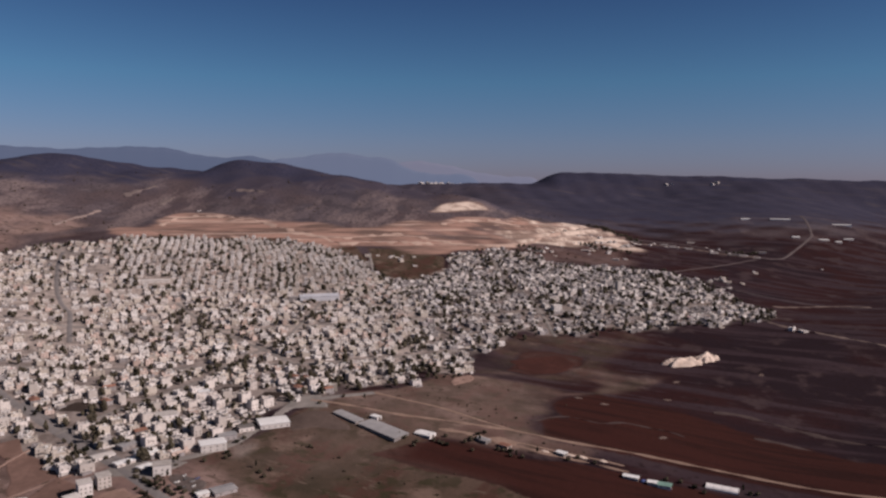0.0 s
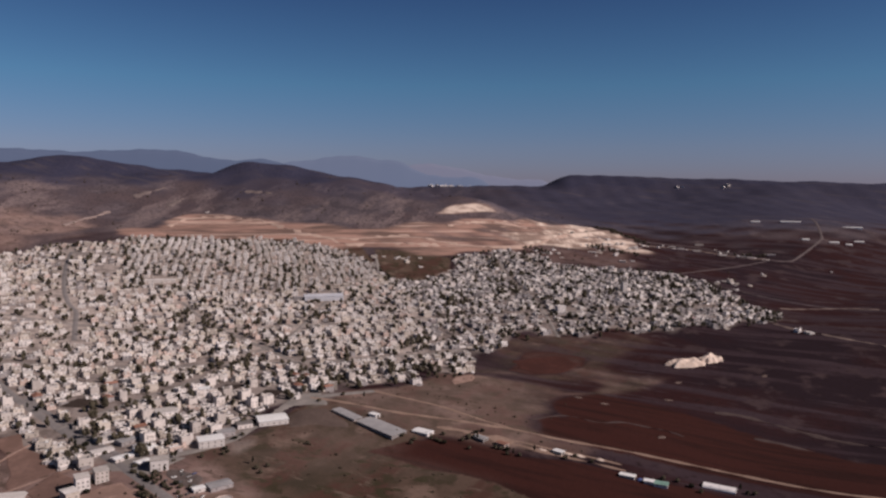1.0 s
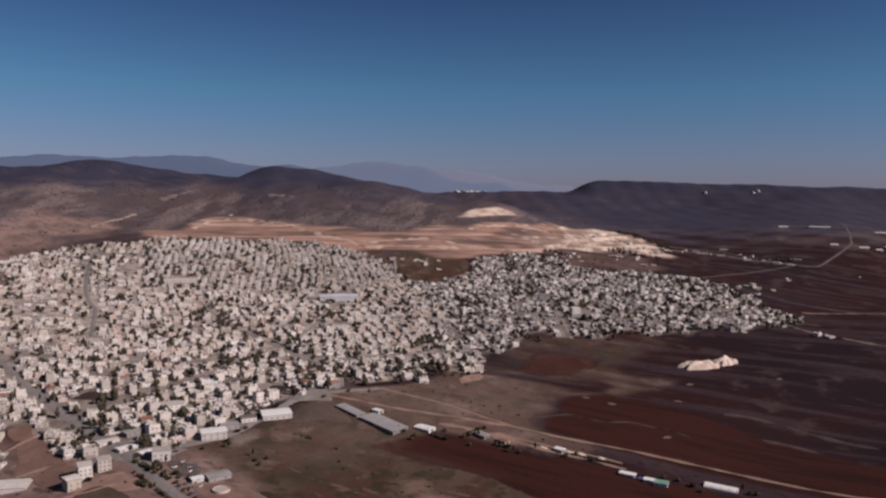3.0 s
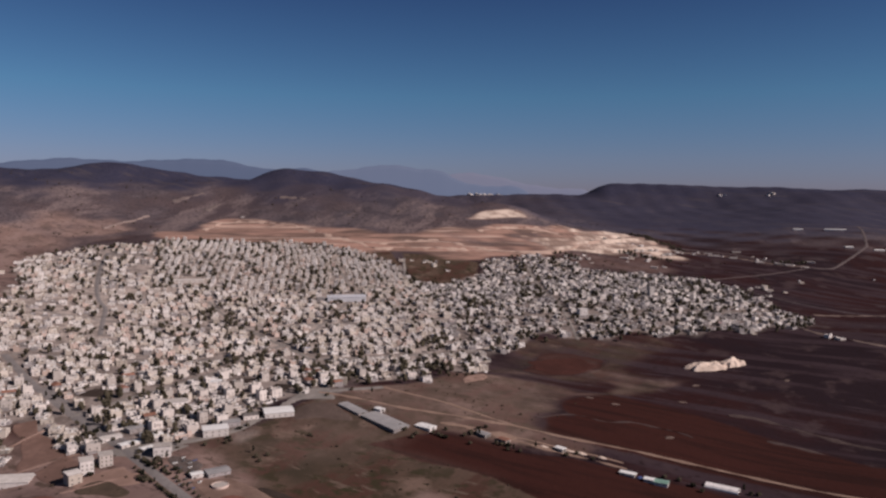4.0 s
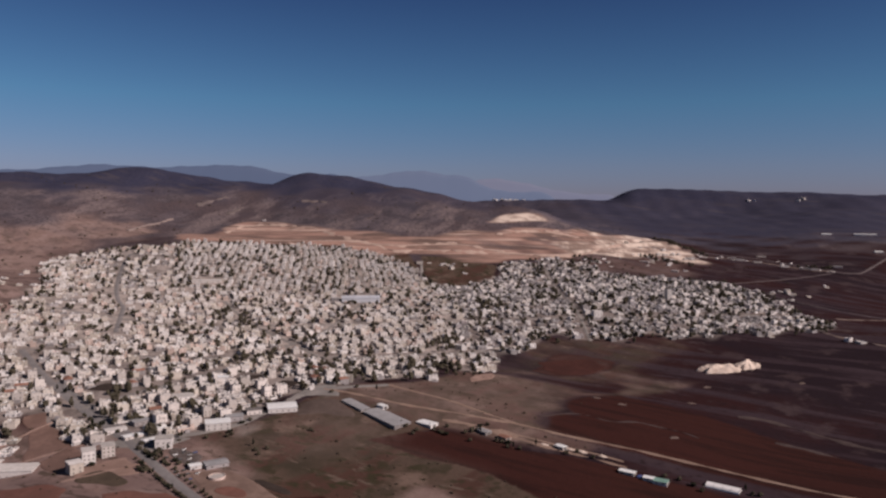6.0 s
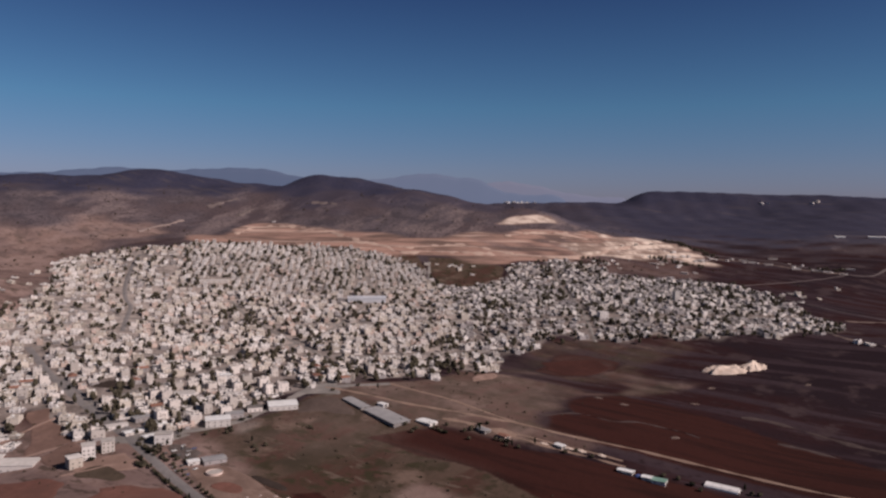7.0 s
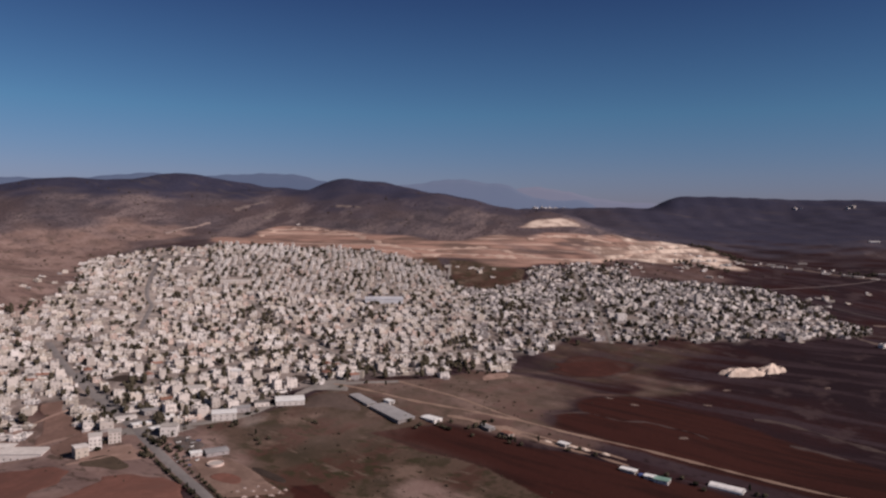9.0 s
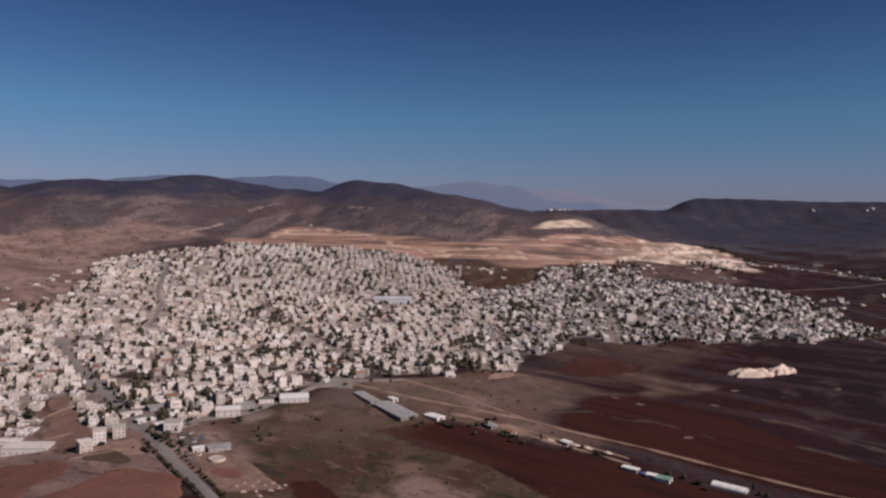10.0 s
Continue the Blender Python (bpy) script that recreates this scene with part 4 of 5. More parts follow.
def build_town():
    global PANE
    PANE = pane_mesh()
    rng = random.Random(11)
    kinds = [house(k, rng) for k in range(14)]
    for n, k in enumerate(NEAR):
        m = Matrix.Translation((PX[k], PY[k], corner_low(PX[k], PY[k]) + 0.3)) @ Matrix.Rotation(PA[k] + (n % 2) * math.pi, 4, "Z") @ Matrix.Diagonal((PS[k] * rng.uniform(0.80, 1.15), PS[k] * rng.uniform(0.80, 1.15), 0.92 * rng.uniform(0.85, 1.1), 1))
        if n < len(kinds):
            kinds[n].matrix_basis = m
        else:
            copy_thing(kinds[rng.choice((0, 1, 2, 3, 4, 5, 6, 7, 8, 9, 10, 11, 13, 0, 2, 6, 8, 1, 3, 0, 3, 8, 6, 1, 3, 8, 0, 2, 6, 9, 1, 3, 0, 12))], m)
    templates = [far_template(k, rng) for k in range(30)]
    zs = np.minimum.reduce([height(PX + a, PY + b) for a in (-6, 6) for b in (-6, 6)])
    pieces = []
    for k in REST:
        small = PS[k]
        v, q, m = templates[rng.choice((0, 2, 3, 7, 12, 17, 22, 27, 10, 5, 13, 20, 2, 12, 22, 15, 25, 23) if small == 0.76 else (0, 1, 3, 5, 6, 8, 10, 11, 13, 15, 16, 18, 20, 21, 23, 25, 26, 28, 2, 7, 12, 4, 9, 24))]
        if rng.random() < (0.10 if small == 0.76 else 0.03):
            tint = rng.choice((9, 9, 10, 11, 11))
            m = np.where((m == 5) | (m == 6), tint, m)
        slim = 0.78 if small == 0.70 else 1.0
        if slim < 1.0 and rng.random() < 0.55:
            m = np.where((m == 1) | (m == 2) | (m == 4), 0, np.where(m == 5, 6, m))
        pieces.append((turned(v, PX[k], PY[k], zs[k] + 0.3, PA[k], slim * small * rng.uniform(0.78, 1.16), small * rng.uniform(0.78, 1.16), (1.3 if small == 0.70 else 0.5 + 0.45 * small) * rng.uniform(0.75, 1.12)), q, m))
    # hamlets on the far plain and the plateau
    for cx, cy, count, spread in ((674, 4135, 22, 48), (1637, 3263, 3, 22), (1826, 3169, 3, 30)):
        for _ in range(count):
            x, y = cx + rng.gauss(0, spread), cy + rng.gauss(0, spread * 0.6)
            v, q, m = templates[rng.choice((0, 3, 5, 8, 10, 13))]
            pieces.append((turned(v, x, y, z_at(x, y), rng.uniform(0, 3), *((1.7, 1.7, 2.2) if cy > 4000 else (1.0, 1.0, 1.0))), q, m))
    # new houses on the pale ground, along the lower road and past the town's end
    strewn = [(rng.gauss(cx, 22), rng.gauss(cy, 22)) for cx, cy in ((643, 1727), (695, 1778), (773, 1837), (509, 1665), (720, 1850)) for _ in range(8)]
    for line, count, off in ((SPUR_ROAD, 16, 8), (VALLEY_ROAD[1:6], 7, 9), (FIELD_TRACK[:4], 8, 9), (PLAIN_ROAD[1:4], 3, 10)):
        for _ in range(count):
            k = rng.randrange(len(line) - 1)
            u, side = rng.random(), rng.choice((-1, 1)) * (off + 6 * rng.random())
            (ax, ay), (bx, by) = line[k], line[k + 1]
            far = math.hypot(bx - ax, by - ay)
            strewn.append((ax + (bx - ax) * u - (by - ay) / far * side, ay + (by - ay) * u + (bx - ax) / far * side))
    for x, y in strewn + [(738, 1149), (745, 1129), (745, 1194), (821, 1440), (825, 1416), (747, 1305), (976, 1549)]:
        v, q, m = templates[rng.choice((0, 3, 5, 8, 10, 13, 15, 18))]
        s = rng.uniform(0.4, 0.7) if x > 800 else rng.uniform(0.55, 0.9)
        pieces.append((turned(v, x, y, corner_low(x, y), rng.choice((0.2, 0.5, 1.8)), s, s, 0.9 * s), q, m))
    ob = join_arrays("houses", pieces, WALLS + ROOFS[:2] + [GLASS, TANK_W, BLUE_ROOF, ROOFS[2], ROSE])
    tagged(ob, "dense town of pale flat-roofed houses on a slope", "houses", kind="stuff")


def build_yards():
    """Garden walls and little stores in the gaps between houses, past counting."""
    rng = np.random.default_rng(21)
    pieces = []
    for k in range(len(PX)):
        for _ in range(2 if PY[k] < 1000 else 1):
            a, r = PA[k] + rng.choice((0, 1, 2, 3)) * math.pi / 2, rng.uniform(7.8, 9.0)
            x, y = PX[k] + r * math.cos(a), PY[k] + r * math.sin(a)
            if min(near_line(x, y, line) for line in STREETS) < 6:
                continue
            if rng.random() < 0.6:
                v, q = box_arrays([(-0.2, -rng.uniform(3, 6), -1.5, 0.2, rng.uniform(2, 6), rng.uniform(1.2, 2.2))])
            else:
                v, q = box_arrays([(-1.2, -rng.uniform(1.5, 3.5), -1.5, 1.4, 1.5, rng.uniform(2.2, 3.0))])
            pieces.append((turned(v, x, y, z_at(x, y), a), q, np.full(len(q), int(rng.choice((0, 0, 1, 2, 3))))))
    tagged(join_arrays("yard_walls", pieces, WALLS[:4]), "pale garden walls and small stores between houses", "walls", kind="stuff")


build_town()
build_yards()


# ---------------------------------------------------------------- trees and scrub
def ico_template(rng, clumps, rx, rz, size, z0):
    """A crown of uneven clumps: vertices and triangles."""
    g = (1 + 5**0.5) / 2
    v = np.array([(-1, g, 0), (1, g, 0), (-1, -g, 0), (1, -g, 0), (0, -1, g), (0, 1, g), (0, -1, -g), (0, 1, -g), (g, 0, -1), (g, 0, 1), (-g, 0, -1), (-g, 0, 1)]) / 1.9
    t = np.array([(0, 11, 5), (0, 5, 1), (0, 1, 7), (0, 7, 10), (0, 10, 11), (1, 5, 9), (5, 11, 4), (11, 10, 2), (10, 7, 6), (7, 1, 8),
                  (3, 9, 4), (3, 4, 2), (3, 2, 6), (3, 6, 8), (3, 8, 9), (4, 9, 5), (2, 4, 11), (6, 2, 10), (8, 6, 7), (9, 8, 1)])
    vs, ts = [], []
    for k in range(clumps):
        d = rng.normal(size=3)
        d /= np.linalg.norm(d)
        c = d * (rx, rx, rz) * rng.uniform(0.35, 0.95) + (0, 0, z0)
        vs.append(v * size * rng.uniform(0.6, 1.25) * rng.uniform(0.7, 1.25, (12, 3)) + c)
        ts.append(t + 12 * k)
    return np.concatenate(vs), np.concatenate(ts)


def tri_mesh(name, v, t, material):
    me = bpy.data.meshes.new(name)
    me.from_pydata(v.tolist(), [], t.tolist())
    me.materials.append(material)
    return me


def tree(kind, rng):
    root = new("tree")
    tall = kind == 2
    tagged(root, "dark slender cypress tree" if tall else "dusty dark-green broadleaf tree", "tree", "trees")
    bm = bmesh.new()
    tube(bm, 0.22, -0.5, 2.2, 7, top=0.6)
    if not tall:
        for k in range(4):
            limb = bmesh.new()
            tube(limb, 0.11, 0, 1.8, 5, top=0.4)
            me = bpy.data.meshes.new("limb")
            limb.transform(Matrix.Translation((0, 0, 1.7)) @ Matrix.Rotation(1.6 * k, 4, "Z") @ Matrix.Rotation(0.7, 4, "Y"))
            limb.to_mesh(me)
            limb.free()
            bm.from_mesh(me)
            bpy.data.meshes.remove(me)
    part("trunk", bm, BARK, root)
    if tall:
        v, t = ico_template(rng, 30, 0.9, 4.2, 0.7, 5.2)
    else:
        v, t = ico_template(rng, 40, 2.3 + 0.3 * kind, 1.5, 1.0, 2.3)
    share("crown", tri_mesh("crown", v, t, CYPRESS if kind > 1 else LEAF), root, Matrix.Identity(4))
    return root


TREE_AT = [(-227, 670), (-223, 666), (-231, 672), (-223, 674), (-150, 608), (-146, 602), (-142, 608), (66, 656), (70, 663), (55, 679), (-94, 673), (-88, 681), (-117, 635), (-150, 572), (-146, 566), (-201, 654), (-210, 650), (-216, 656), (-19, 760), (6, 778), (28, 768), (130, 857), (142, 862), (120, 852), (150, 866), (60, 825), (96, 837), (-139, 637), (99, 672), (115, 658), (121, 660), (130, 672), (138, 676), (150, 625), (155, 623), (160, 621), (200, 612), (293, 542), (290, 552), (272, 567), (282, 562), (328, 542), (331, 536), (336, 534), (-168, 612), (-156, 600), (-137, 582), (-124, 570), (-303, 760), (-293, 755), (-226, 660), (-226, 667), (-232, 670), (-143, 643), (-160, 606), (-148, 590), (90, 660), (93, 657), (86, 664), (97, 654), (122, 665), (126, 662), (129, 658), (142, 639), (146, 636), (118, 640), (152, 633), (82, 673), (-65, 604), (-73, 621), (-60, 616), (-69, 612), (-100, 640), (-100, 651), (-97, 645), (-28, 660), (-236, 640), (-244, 652), (-212, 596), (-196, 600), (-194, 582), (60, 672), (210, 615), (176, 628), (222, 604), (-159, 603), (-156, 600), (-152, 594), (-148, 597), (-145, 588), (-141, 590), (-229, 666), (-231, 671), (-226, 669), (-150, 567), (-147, 564), (-153, 570), (-291, 753), (-166, 610), (-169, 622), (-339, 797), (-129, 586), (-124, 580), (-117, 578)]


def build_trees():
    rng = np.random.default_rng(3)
    kinds = [tree(k, rng) for k in range(4)]
    spots = list(TREE_AT)
    # the hedge along the main road
    for a, b in zip(MAIN_ROAD[6:-1], MAIN_ROAD[7:]):
        d = Vector((b[0] - a[0], b[1] - a[1]))
        s = Vector((-d.y, d.x)).normalized()
        for k in range(int(d.length / 4.2)):
            for side in (-7.8, 7.8):
                if rng.random() < (0.85 if side > 0 else 0.55):
                    spots.append((a[0] + d.x * k * 4.2 / d.length - s.x * side, a[1] + d.y * k * 4.2 / d.length - s.y * side))
    for n, (x, y) in enumerate(spots[:205]):
        m = Matrix.Translation((x, y, z_at(x, y) - 0.1)) @ Matrix.Rotation(2.4 * n, 4, "Z")
        if n < 4:
            kinds[n].matrix_basis = m
        else:
            copy_thing(kinds[(0, 1, 0, 3, 1, 0, 2)[n % 7]], m @ Matrix.Scale(0.62 if n >= len(TREE_AT) else 0.82, 4))
    # garden trees among the houses, past counting
    temps = [ico_template(rng, 7, 2.1, 1.7, 1.35, 2.8) for _ in range(10)]
    x, y = rng.uniform(-1000, 860, 36000), rng.uniform(560, 1720, 36000)
    ok = (inside(x, y, TOWN, 10) > 0.3)
    for line in STREETS:
        ok &= near_line(x, y, line) > 5
    for (cx, cy), far in LOTS:
        ok &= np.hypot(x - cx, y - cy) > 0.85 * far
    x, y = x[ok], y[ok]
    near = np.full(x.shape, 99.0)
    for k in range(0, len(x), 400):
        near[k:k + 400] = np.hypot(x[k:k + 400, None] - PX[None], y[k:k + 400, None] - PY[None]).min(1)
    clump = np.sin(x / 29 + 1.3 * np.sin(y / 37)) * np.sin(y / 23 + 1.1 * np.sin(x / 31))
    ok = (near > np.where(x > 150, 6.2, np.where(inside(x, y, ESTATE, 5.0) > 0.5, 5.6, 6.8))) & (rng.random(x.size) < np.where(inside(x, y, ESTATE, 5.0) > 0.5, 0.26, np.where(x < -250, 0.16, 0.32) * np.where(y < 900, 1.6, 1.0)) * np.where(clump > 0.25, 1.9, 0.7))
    x, y = x[ok][:6500], y[ok][:6500]
    # trees and hedges along the town's lower edge
    rim = [(763, 1138), (707, 1080), (593, 1066), (454, 1050), (300, 1044), (236, 1015), (178, 946), (155, 888), (77, 836), (19, 801)]
    for (ax, ay), (bx, by) in zip(rim, rim[1:]):
        u = rng.random(int(math.hypot(bx - ax, by - ay) / 9))
        clump = (np.sin(17 * u + ax) > -0.2)
        u = u[clump]
        x = np.concatenate([x, ax + (bx - ax) * u + rng.normal(0, 8, u.size)])
        y = np.concatenate([y, ay + (by - ay) * u + rng.normal(-3, 8, u.size)])
    # rows of trees below and along the earthworks
    for (ax, ay), (bx, by), count in (((766, 2083), (807, 2058), 14), ((807, 2058), (826, 1971), 26), ((826, 1971), (842, 1883), 26), ((466, 1700), (502, 1657), 14), ((635, 1760), (743, 1715), 34), ((1018, 1736), (1088, 1712), 24)):
        u = rng.random(count)
        x = np.concatenate([x, ax + (bx - ax) * u + rng.normal(0, 5, count)])
        y = np.concatenate([y, ay + (by - ay) * u + rng.normal(0, 5, count)])
    z = height(x, y)
    pieces = []
    for k in range(len(x)):
        v, t = temps[k % 10]
        s = rng.uniform(0.85, 1.75)
        pieces.append((turned(v, x[k], y[k], z[k], 2.4 * k, s, s, s * rng.uniform(0.8, 1.4)), t, np.zeros(len(t))))
    tagged(join_arrays("garden_trees", pieces, [LEAF]), "dark green trees in gardens between houses", "trees", kind="stuff")
    # low scrub on the fallow ground and the hills
    temps = [ico_template(rng, 3, 0.9, 0.4, 0.8, 0.4) for _ in range(8)]
    x = np.concatenate([rng.uniform(-350, 560, 1500), rng.uniform(-1500, 900, 1300)])
    y = np.concatenate([rng.uniform(430, 860, 1500), rng.uniform(1450, 2350, 1300)])
    ok = (inside(x, y, TOWN, 10) < 0.2) & (inside(x, y, CUT, 10) < 0.3) & (near_line(x, y, TRACK) > 5) & (near_line(x, y, MAIN_ROAD) > 7)
    ok &= (y > 1400) | (inside(x, y, FORE, 20) > 0.4) | (inside(x, y, FALLOW, 20) > 0.4) | (inside(x, y, JUNCTION, 20) > 0.4)
    ok &= np.sin(x / 47) * np.sin(y / 39) + 0.5 * np.sin(x / 19 + y / 23) + rng.normal(0, 0.4, x.size) > 0.1
    x, y = x[ok], y[ok]
    z = height(x, y)
    pieces = []
    for k in range(len(x)):
        v, t = temps[k % 8]
        s = rng.uniform(0.4, 1.1) * rng.uniform(0.8, 1.5) * (1.9 if y[k] > 1400 else 1.0)
        pieces.append((turned(v, x[k], y[k], z[k], 1.7 * k, s, s, s), t, np.zeros(len(t))))
    tagged(join_arrays("scrub", pieces, [SCRUB]), "low dry bushes on fallow ground and hillsides", "bushes", kind="stuff")


build_trees()


# ---------------------------------------------------------------- larger buildings at the town's edge
def hall(name, label, x, y, angle, w, d, h, wall, roof, rise=1.0, windows=3, category="building", tilt=0.0):
    """A hall or shed: walls, shallow pitched roof, gate and windows."""
    root = tagged(new(name), label, category)
    bm = bmesh.new()
    box(bm, -w, -d, -3, w, d, h)
    part("wall", bm, wall, root)
    bm = bmesh.new()
    gable(bm, -w, -d, h + 0.004, w, d, rise, 0.5)
    part("roof", bm, roof, root)
    bm = bmesh.new()
    box(bm, w - 0.05, -1.8, 0, w + 0.08, 1.8, min(3.4, h - 0.4))
    part("gate", bm, DOOR, root)
    for f in range(max(1, int(h / 3.3))):
        for k in range(windows):
            o = -w + (k + 0.5) * 2 * w / windows
            bm = bmesh.new()
            box(bm, o - 0.6, -d - 0.08, 3.2 * f + 1.0, o + 0.6, -d + 0.1, min(3.2 * f + 2.3, h - 0.3))
            part("window", bm, GLASS, root)
    root.matrix_basis = Matrix.Translation((x, y, (z_at(x, y) if tilt else corner_low(x, y, min(w, 10))) + 0.3)) @ Matrix.Rotation(angle, 4, "Z") @ Matrix.Rotation(tilt, 4, "Y")
    return root


SHED_ANGLE = math.atan2(-70, 55)
hall("long_shed", "long low farm shed with grey metal roof", 41, 690, -0.86, 24, 10, 2.0, WALLS[2], SHEET, 0.7, 9, "shed", 0.085)
hall("long_shed", "lower grey extension of the long farm shed", 9, 722, -0.9, 17, 5.5, 1.6, WALLS[2], SHEET, 0.5, 4, "shed", 0.085)
hall("white_shed", "small white farm shed with bright roof", 80, 678, -0.75, 9, 5.5, 3.0, WALLS[0], SHEET_W, 0.8, 2, "shed")
hall("white_shed", "small bright lean-to behind the long shed", 36, 717, -0.86, 5, 3, 3.2, WALLS[0], SHEET_W, 0.4, 1, "shed")
hall("white_hall", "white hall with pale roof at the town's edge", -64, 716, 0.25, 14, 11, 4.5, WALLS[0], SHEET_W, 0.7, 5)
hall("workshop", "bright white workshop building beside the street", -114, 663, 0.3, 11, 8, 7, WALLS[0], SHEET_W, 0.3, 4)
hall("workshop", "cream building at the road junction", -148, 618, 0.2, 7, 6, 9, WALLS[0], ROOFS[1], 0.3, 3)
hall("apartment_block", "tall narrow white apartment block", -200, 590, 0.45, 5.0, 6, 12, WALLS[0], ROOFS[1], 0.3, 3)
hall("apartment_block", "tall narrow cream apartment block", -190, 604, 0.45, 5, 6, 10, WALLS[3], ROOFS[1], 0.3, 3)
hall("corner_house", "three-storey cream house beside the apartment blocks", -203, 571, 0.7, 5, 6, 9, WALLS[1], ROOFS[1], 0.4, 2)
hall("grey_shed", "grey-roofed shed by the main road", -95, 581, 0.5, 9, 6.5, 3.2, WALLS[2], SHEET, 0.8, 2, "shed")
hall("white_shed", "small bright shed by the main road", -110, 575, 0.5, 4.5, 3.5, 3, WALLS[0], SHEET_W, 0.5, 1, "shed")
hall("long_white_hall", "long white hall with bright flat roof below the houses", -262, 592, 0.08, 19, 10, 6, WALLS[0], ROOFS[1], 0.4, 7)
hall("long_white_hall", "long pale hall beyond the white hall", -296, 612, 0.12, 14, 6, 5, WALLS[3], ROOFS[1], 0.4, 5)
hall("long_hall", "long hall inside the town with a smooth pale roof", -18, 1238, 0.12, 32, 13, 7, SHEET_PALE, SHEET_PALE, 3.2, 0)
hall("low_hall", "square dark-walled end building of the long hall", -60, 1232, 0.12, 7, 8, 7, WALLS[2], ROOFS[0], 0.4, 2)
hall("tall_house", "tall bright white house", 364, 1140, 0.15, 7, 6, 12, WALLS[0], ROOFS[1], 0.3, 3)
hall("tall_house", "tall white tower-like house", 531, 1281, 0.15, 4.5, 5, 18, WALLS[0], ROOFS[1], 0.3, 2)
hall("white_hall", "white hall on the upper slope of the town", -462, 1428, 0.3, 17, 7, 5, WALLS[0], ROOFS[1], 0.4, 5)
hall("low_hall", "long low pale hall among houses", -298, 1305, 0.1, 30, 9, 5, WALLS[3], ROOFS[1], 0.6, 6)
hall("farm_hut", "small grey-roofed farm hut by the track", 132, 659, SHED_ANGLE, 7, 4, 3, WALLS[2], SHEET, 0.8, 2, "shed")
hall("farm_hut", "small clay-coloured farm hut by the track", 150, 644, SHED_ANGLE, 5, 3.5, 3, WALLS[4], ROOFS[2], 1.0, 2, "shed")
hall("farm_hut", "small pale farm hut by the track", 198, 624, SHED_ANGLE, 4.5, 3, 3, WALLS[3], SHEET_W, 0.7, 2, "shed")
hall("green_shed", "low shed with a green metal roof", 265, 556, SHED_ANGLE + 0.35, 5.5, 4.0, 3, WALLS[0], GREEN, 0.7, 2, "shed")
hall("farm_hut", "small pale hut beside the green-roofed shed", 257, 562, SHED_ANGLE + 0.35, 4, 3, 2.6, WALLS[3], SHEET_W, 0.4, 1, "shed")
hall("farm_hut", "long white-roofed hut beside the field", 243, 574, SHED_ANGLE + 0.25, 6.5, 3, 2.6, WALLS[0], SHEET_W, 0.5, 2, "shed")
for k, (x, y, w, d, h) in enumerate(((-205, 659, 9, 5, 3.4), (-182, 643, 10, 4.5, 3.2), (-189, 676, 8, 5.5, 4.0), (-168, 656, 9, 5, 3.6), (-210, 683, 7, 5, 4.2), (-164, 629, 6, 4, 3.0), (-176, 664, 5, 3.5, 3.0))):
    hall("low_workshop", ("low whitewashed flat-roofed workshop by the junction", "low workshop with a white sheet roof by the junction", "low workshop with a grey sheet roof by the junction")[k % 3], x, y, 0.62 + 0.1 * (k % 3), w, d, h, WALLS[(0, 3, 2)[k % 3]], (ROOFS[1], SHEET_W, SHEET, SHEET_W)[k % 4], 0.5, 3, "workshop")
hall("tall_house", "bright cream house above its neighbours", -139, 786, 0.3, 5.5, 5, 10, WALLS[0], SHEET_W, 0.3, 2)
hall("white_building", "broad white two-storey building with a flat roof", -167, 735, 0.35, 10, 8, 7, WALLS[0], ROOFS[1], 0.3, 4)
hall("low_workshop", "low grey-roofed workshop beside the white hall", -104, 685, 0.3, 8, 6, 4.5, WALLS[2], SHEET, 0.6, 3, "workshop")
hall("low_workshop", "pale low workshop beside the white hall", -89, 703, 0.3, 7, 6, 4.5, WALLS[3], ROOFS[0], 0.6, 3, "workshop")
for x, y, a, w in ((1466, 2176, -0.5, 30), (1590, 2051, -0.45, 28), (1374, 2227, -0.3, 14), (1457, 1849, -0.3, 12), (1369, 1835, -0.2, 13), (1400, 1816, -0.2, 8), (1305, 1867, -0.2, 10)):
    hall("poultry_house", "long white poultry house out on the plain", x, y, a, w, 6, 3.5, SHEET_W, SHEET_W, 1.6, 6, "shed")

for x, y, w, d in ((782, 1829, 13, 7), (627, 1710, 10, 6), (671, 1627, 7, 5), (909, 1863, 10, 4), (920, 1838, 9, 4), (951, 1809, 10, 4), (1001, 1892, 11, 4), (987, 1742, 10, 4), (1023, 1714, 11, 4), (1040, 1702, 8, 4), (1111, 1730, 12, 4)):
    hall("roadside_building", "low pale roadside building beyond the town", x, y, -0.3 + 0.2 * math.sin(x), w, d, 4.2, WALLS[3], ROOFS[1], 0.4, 4)


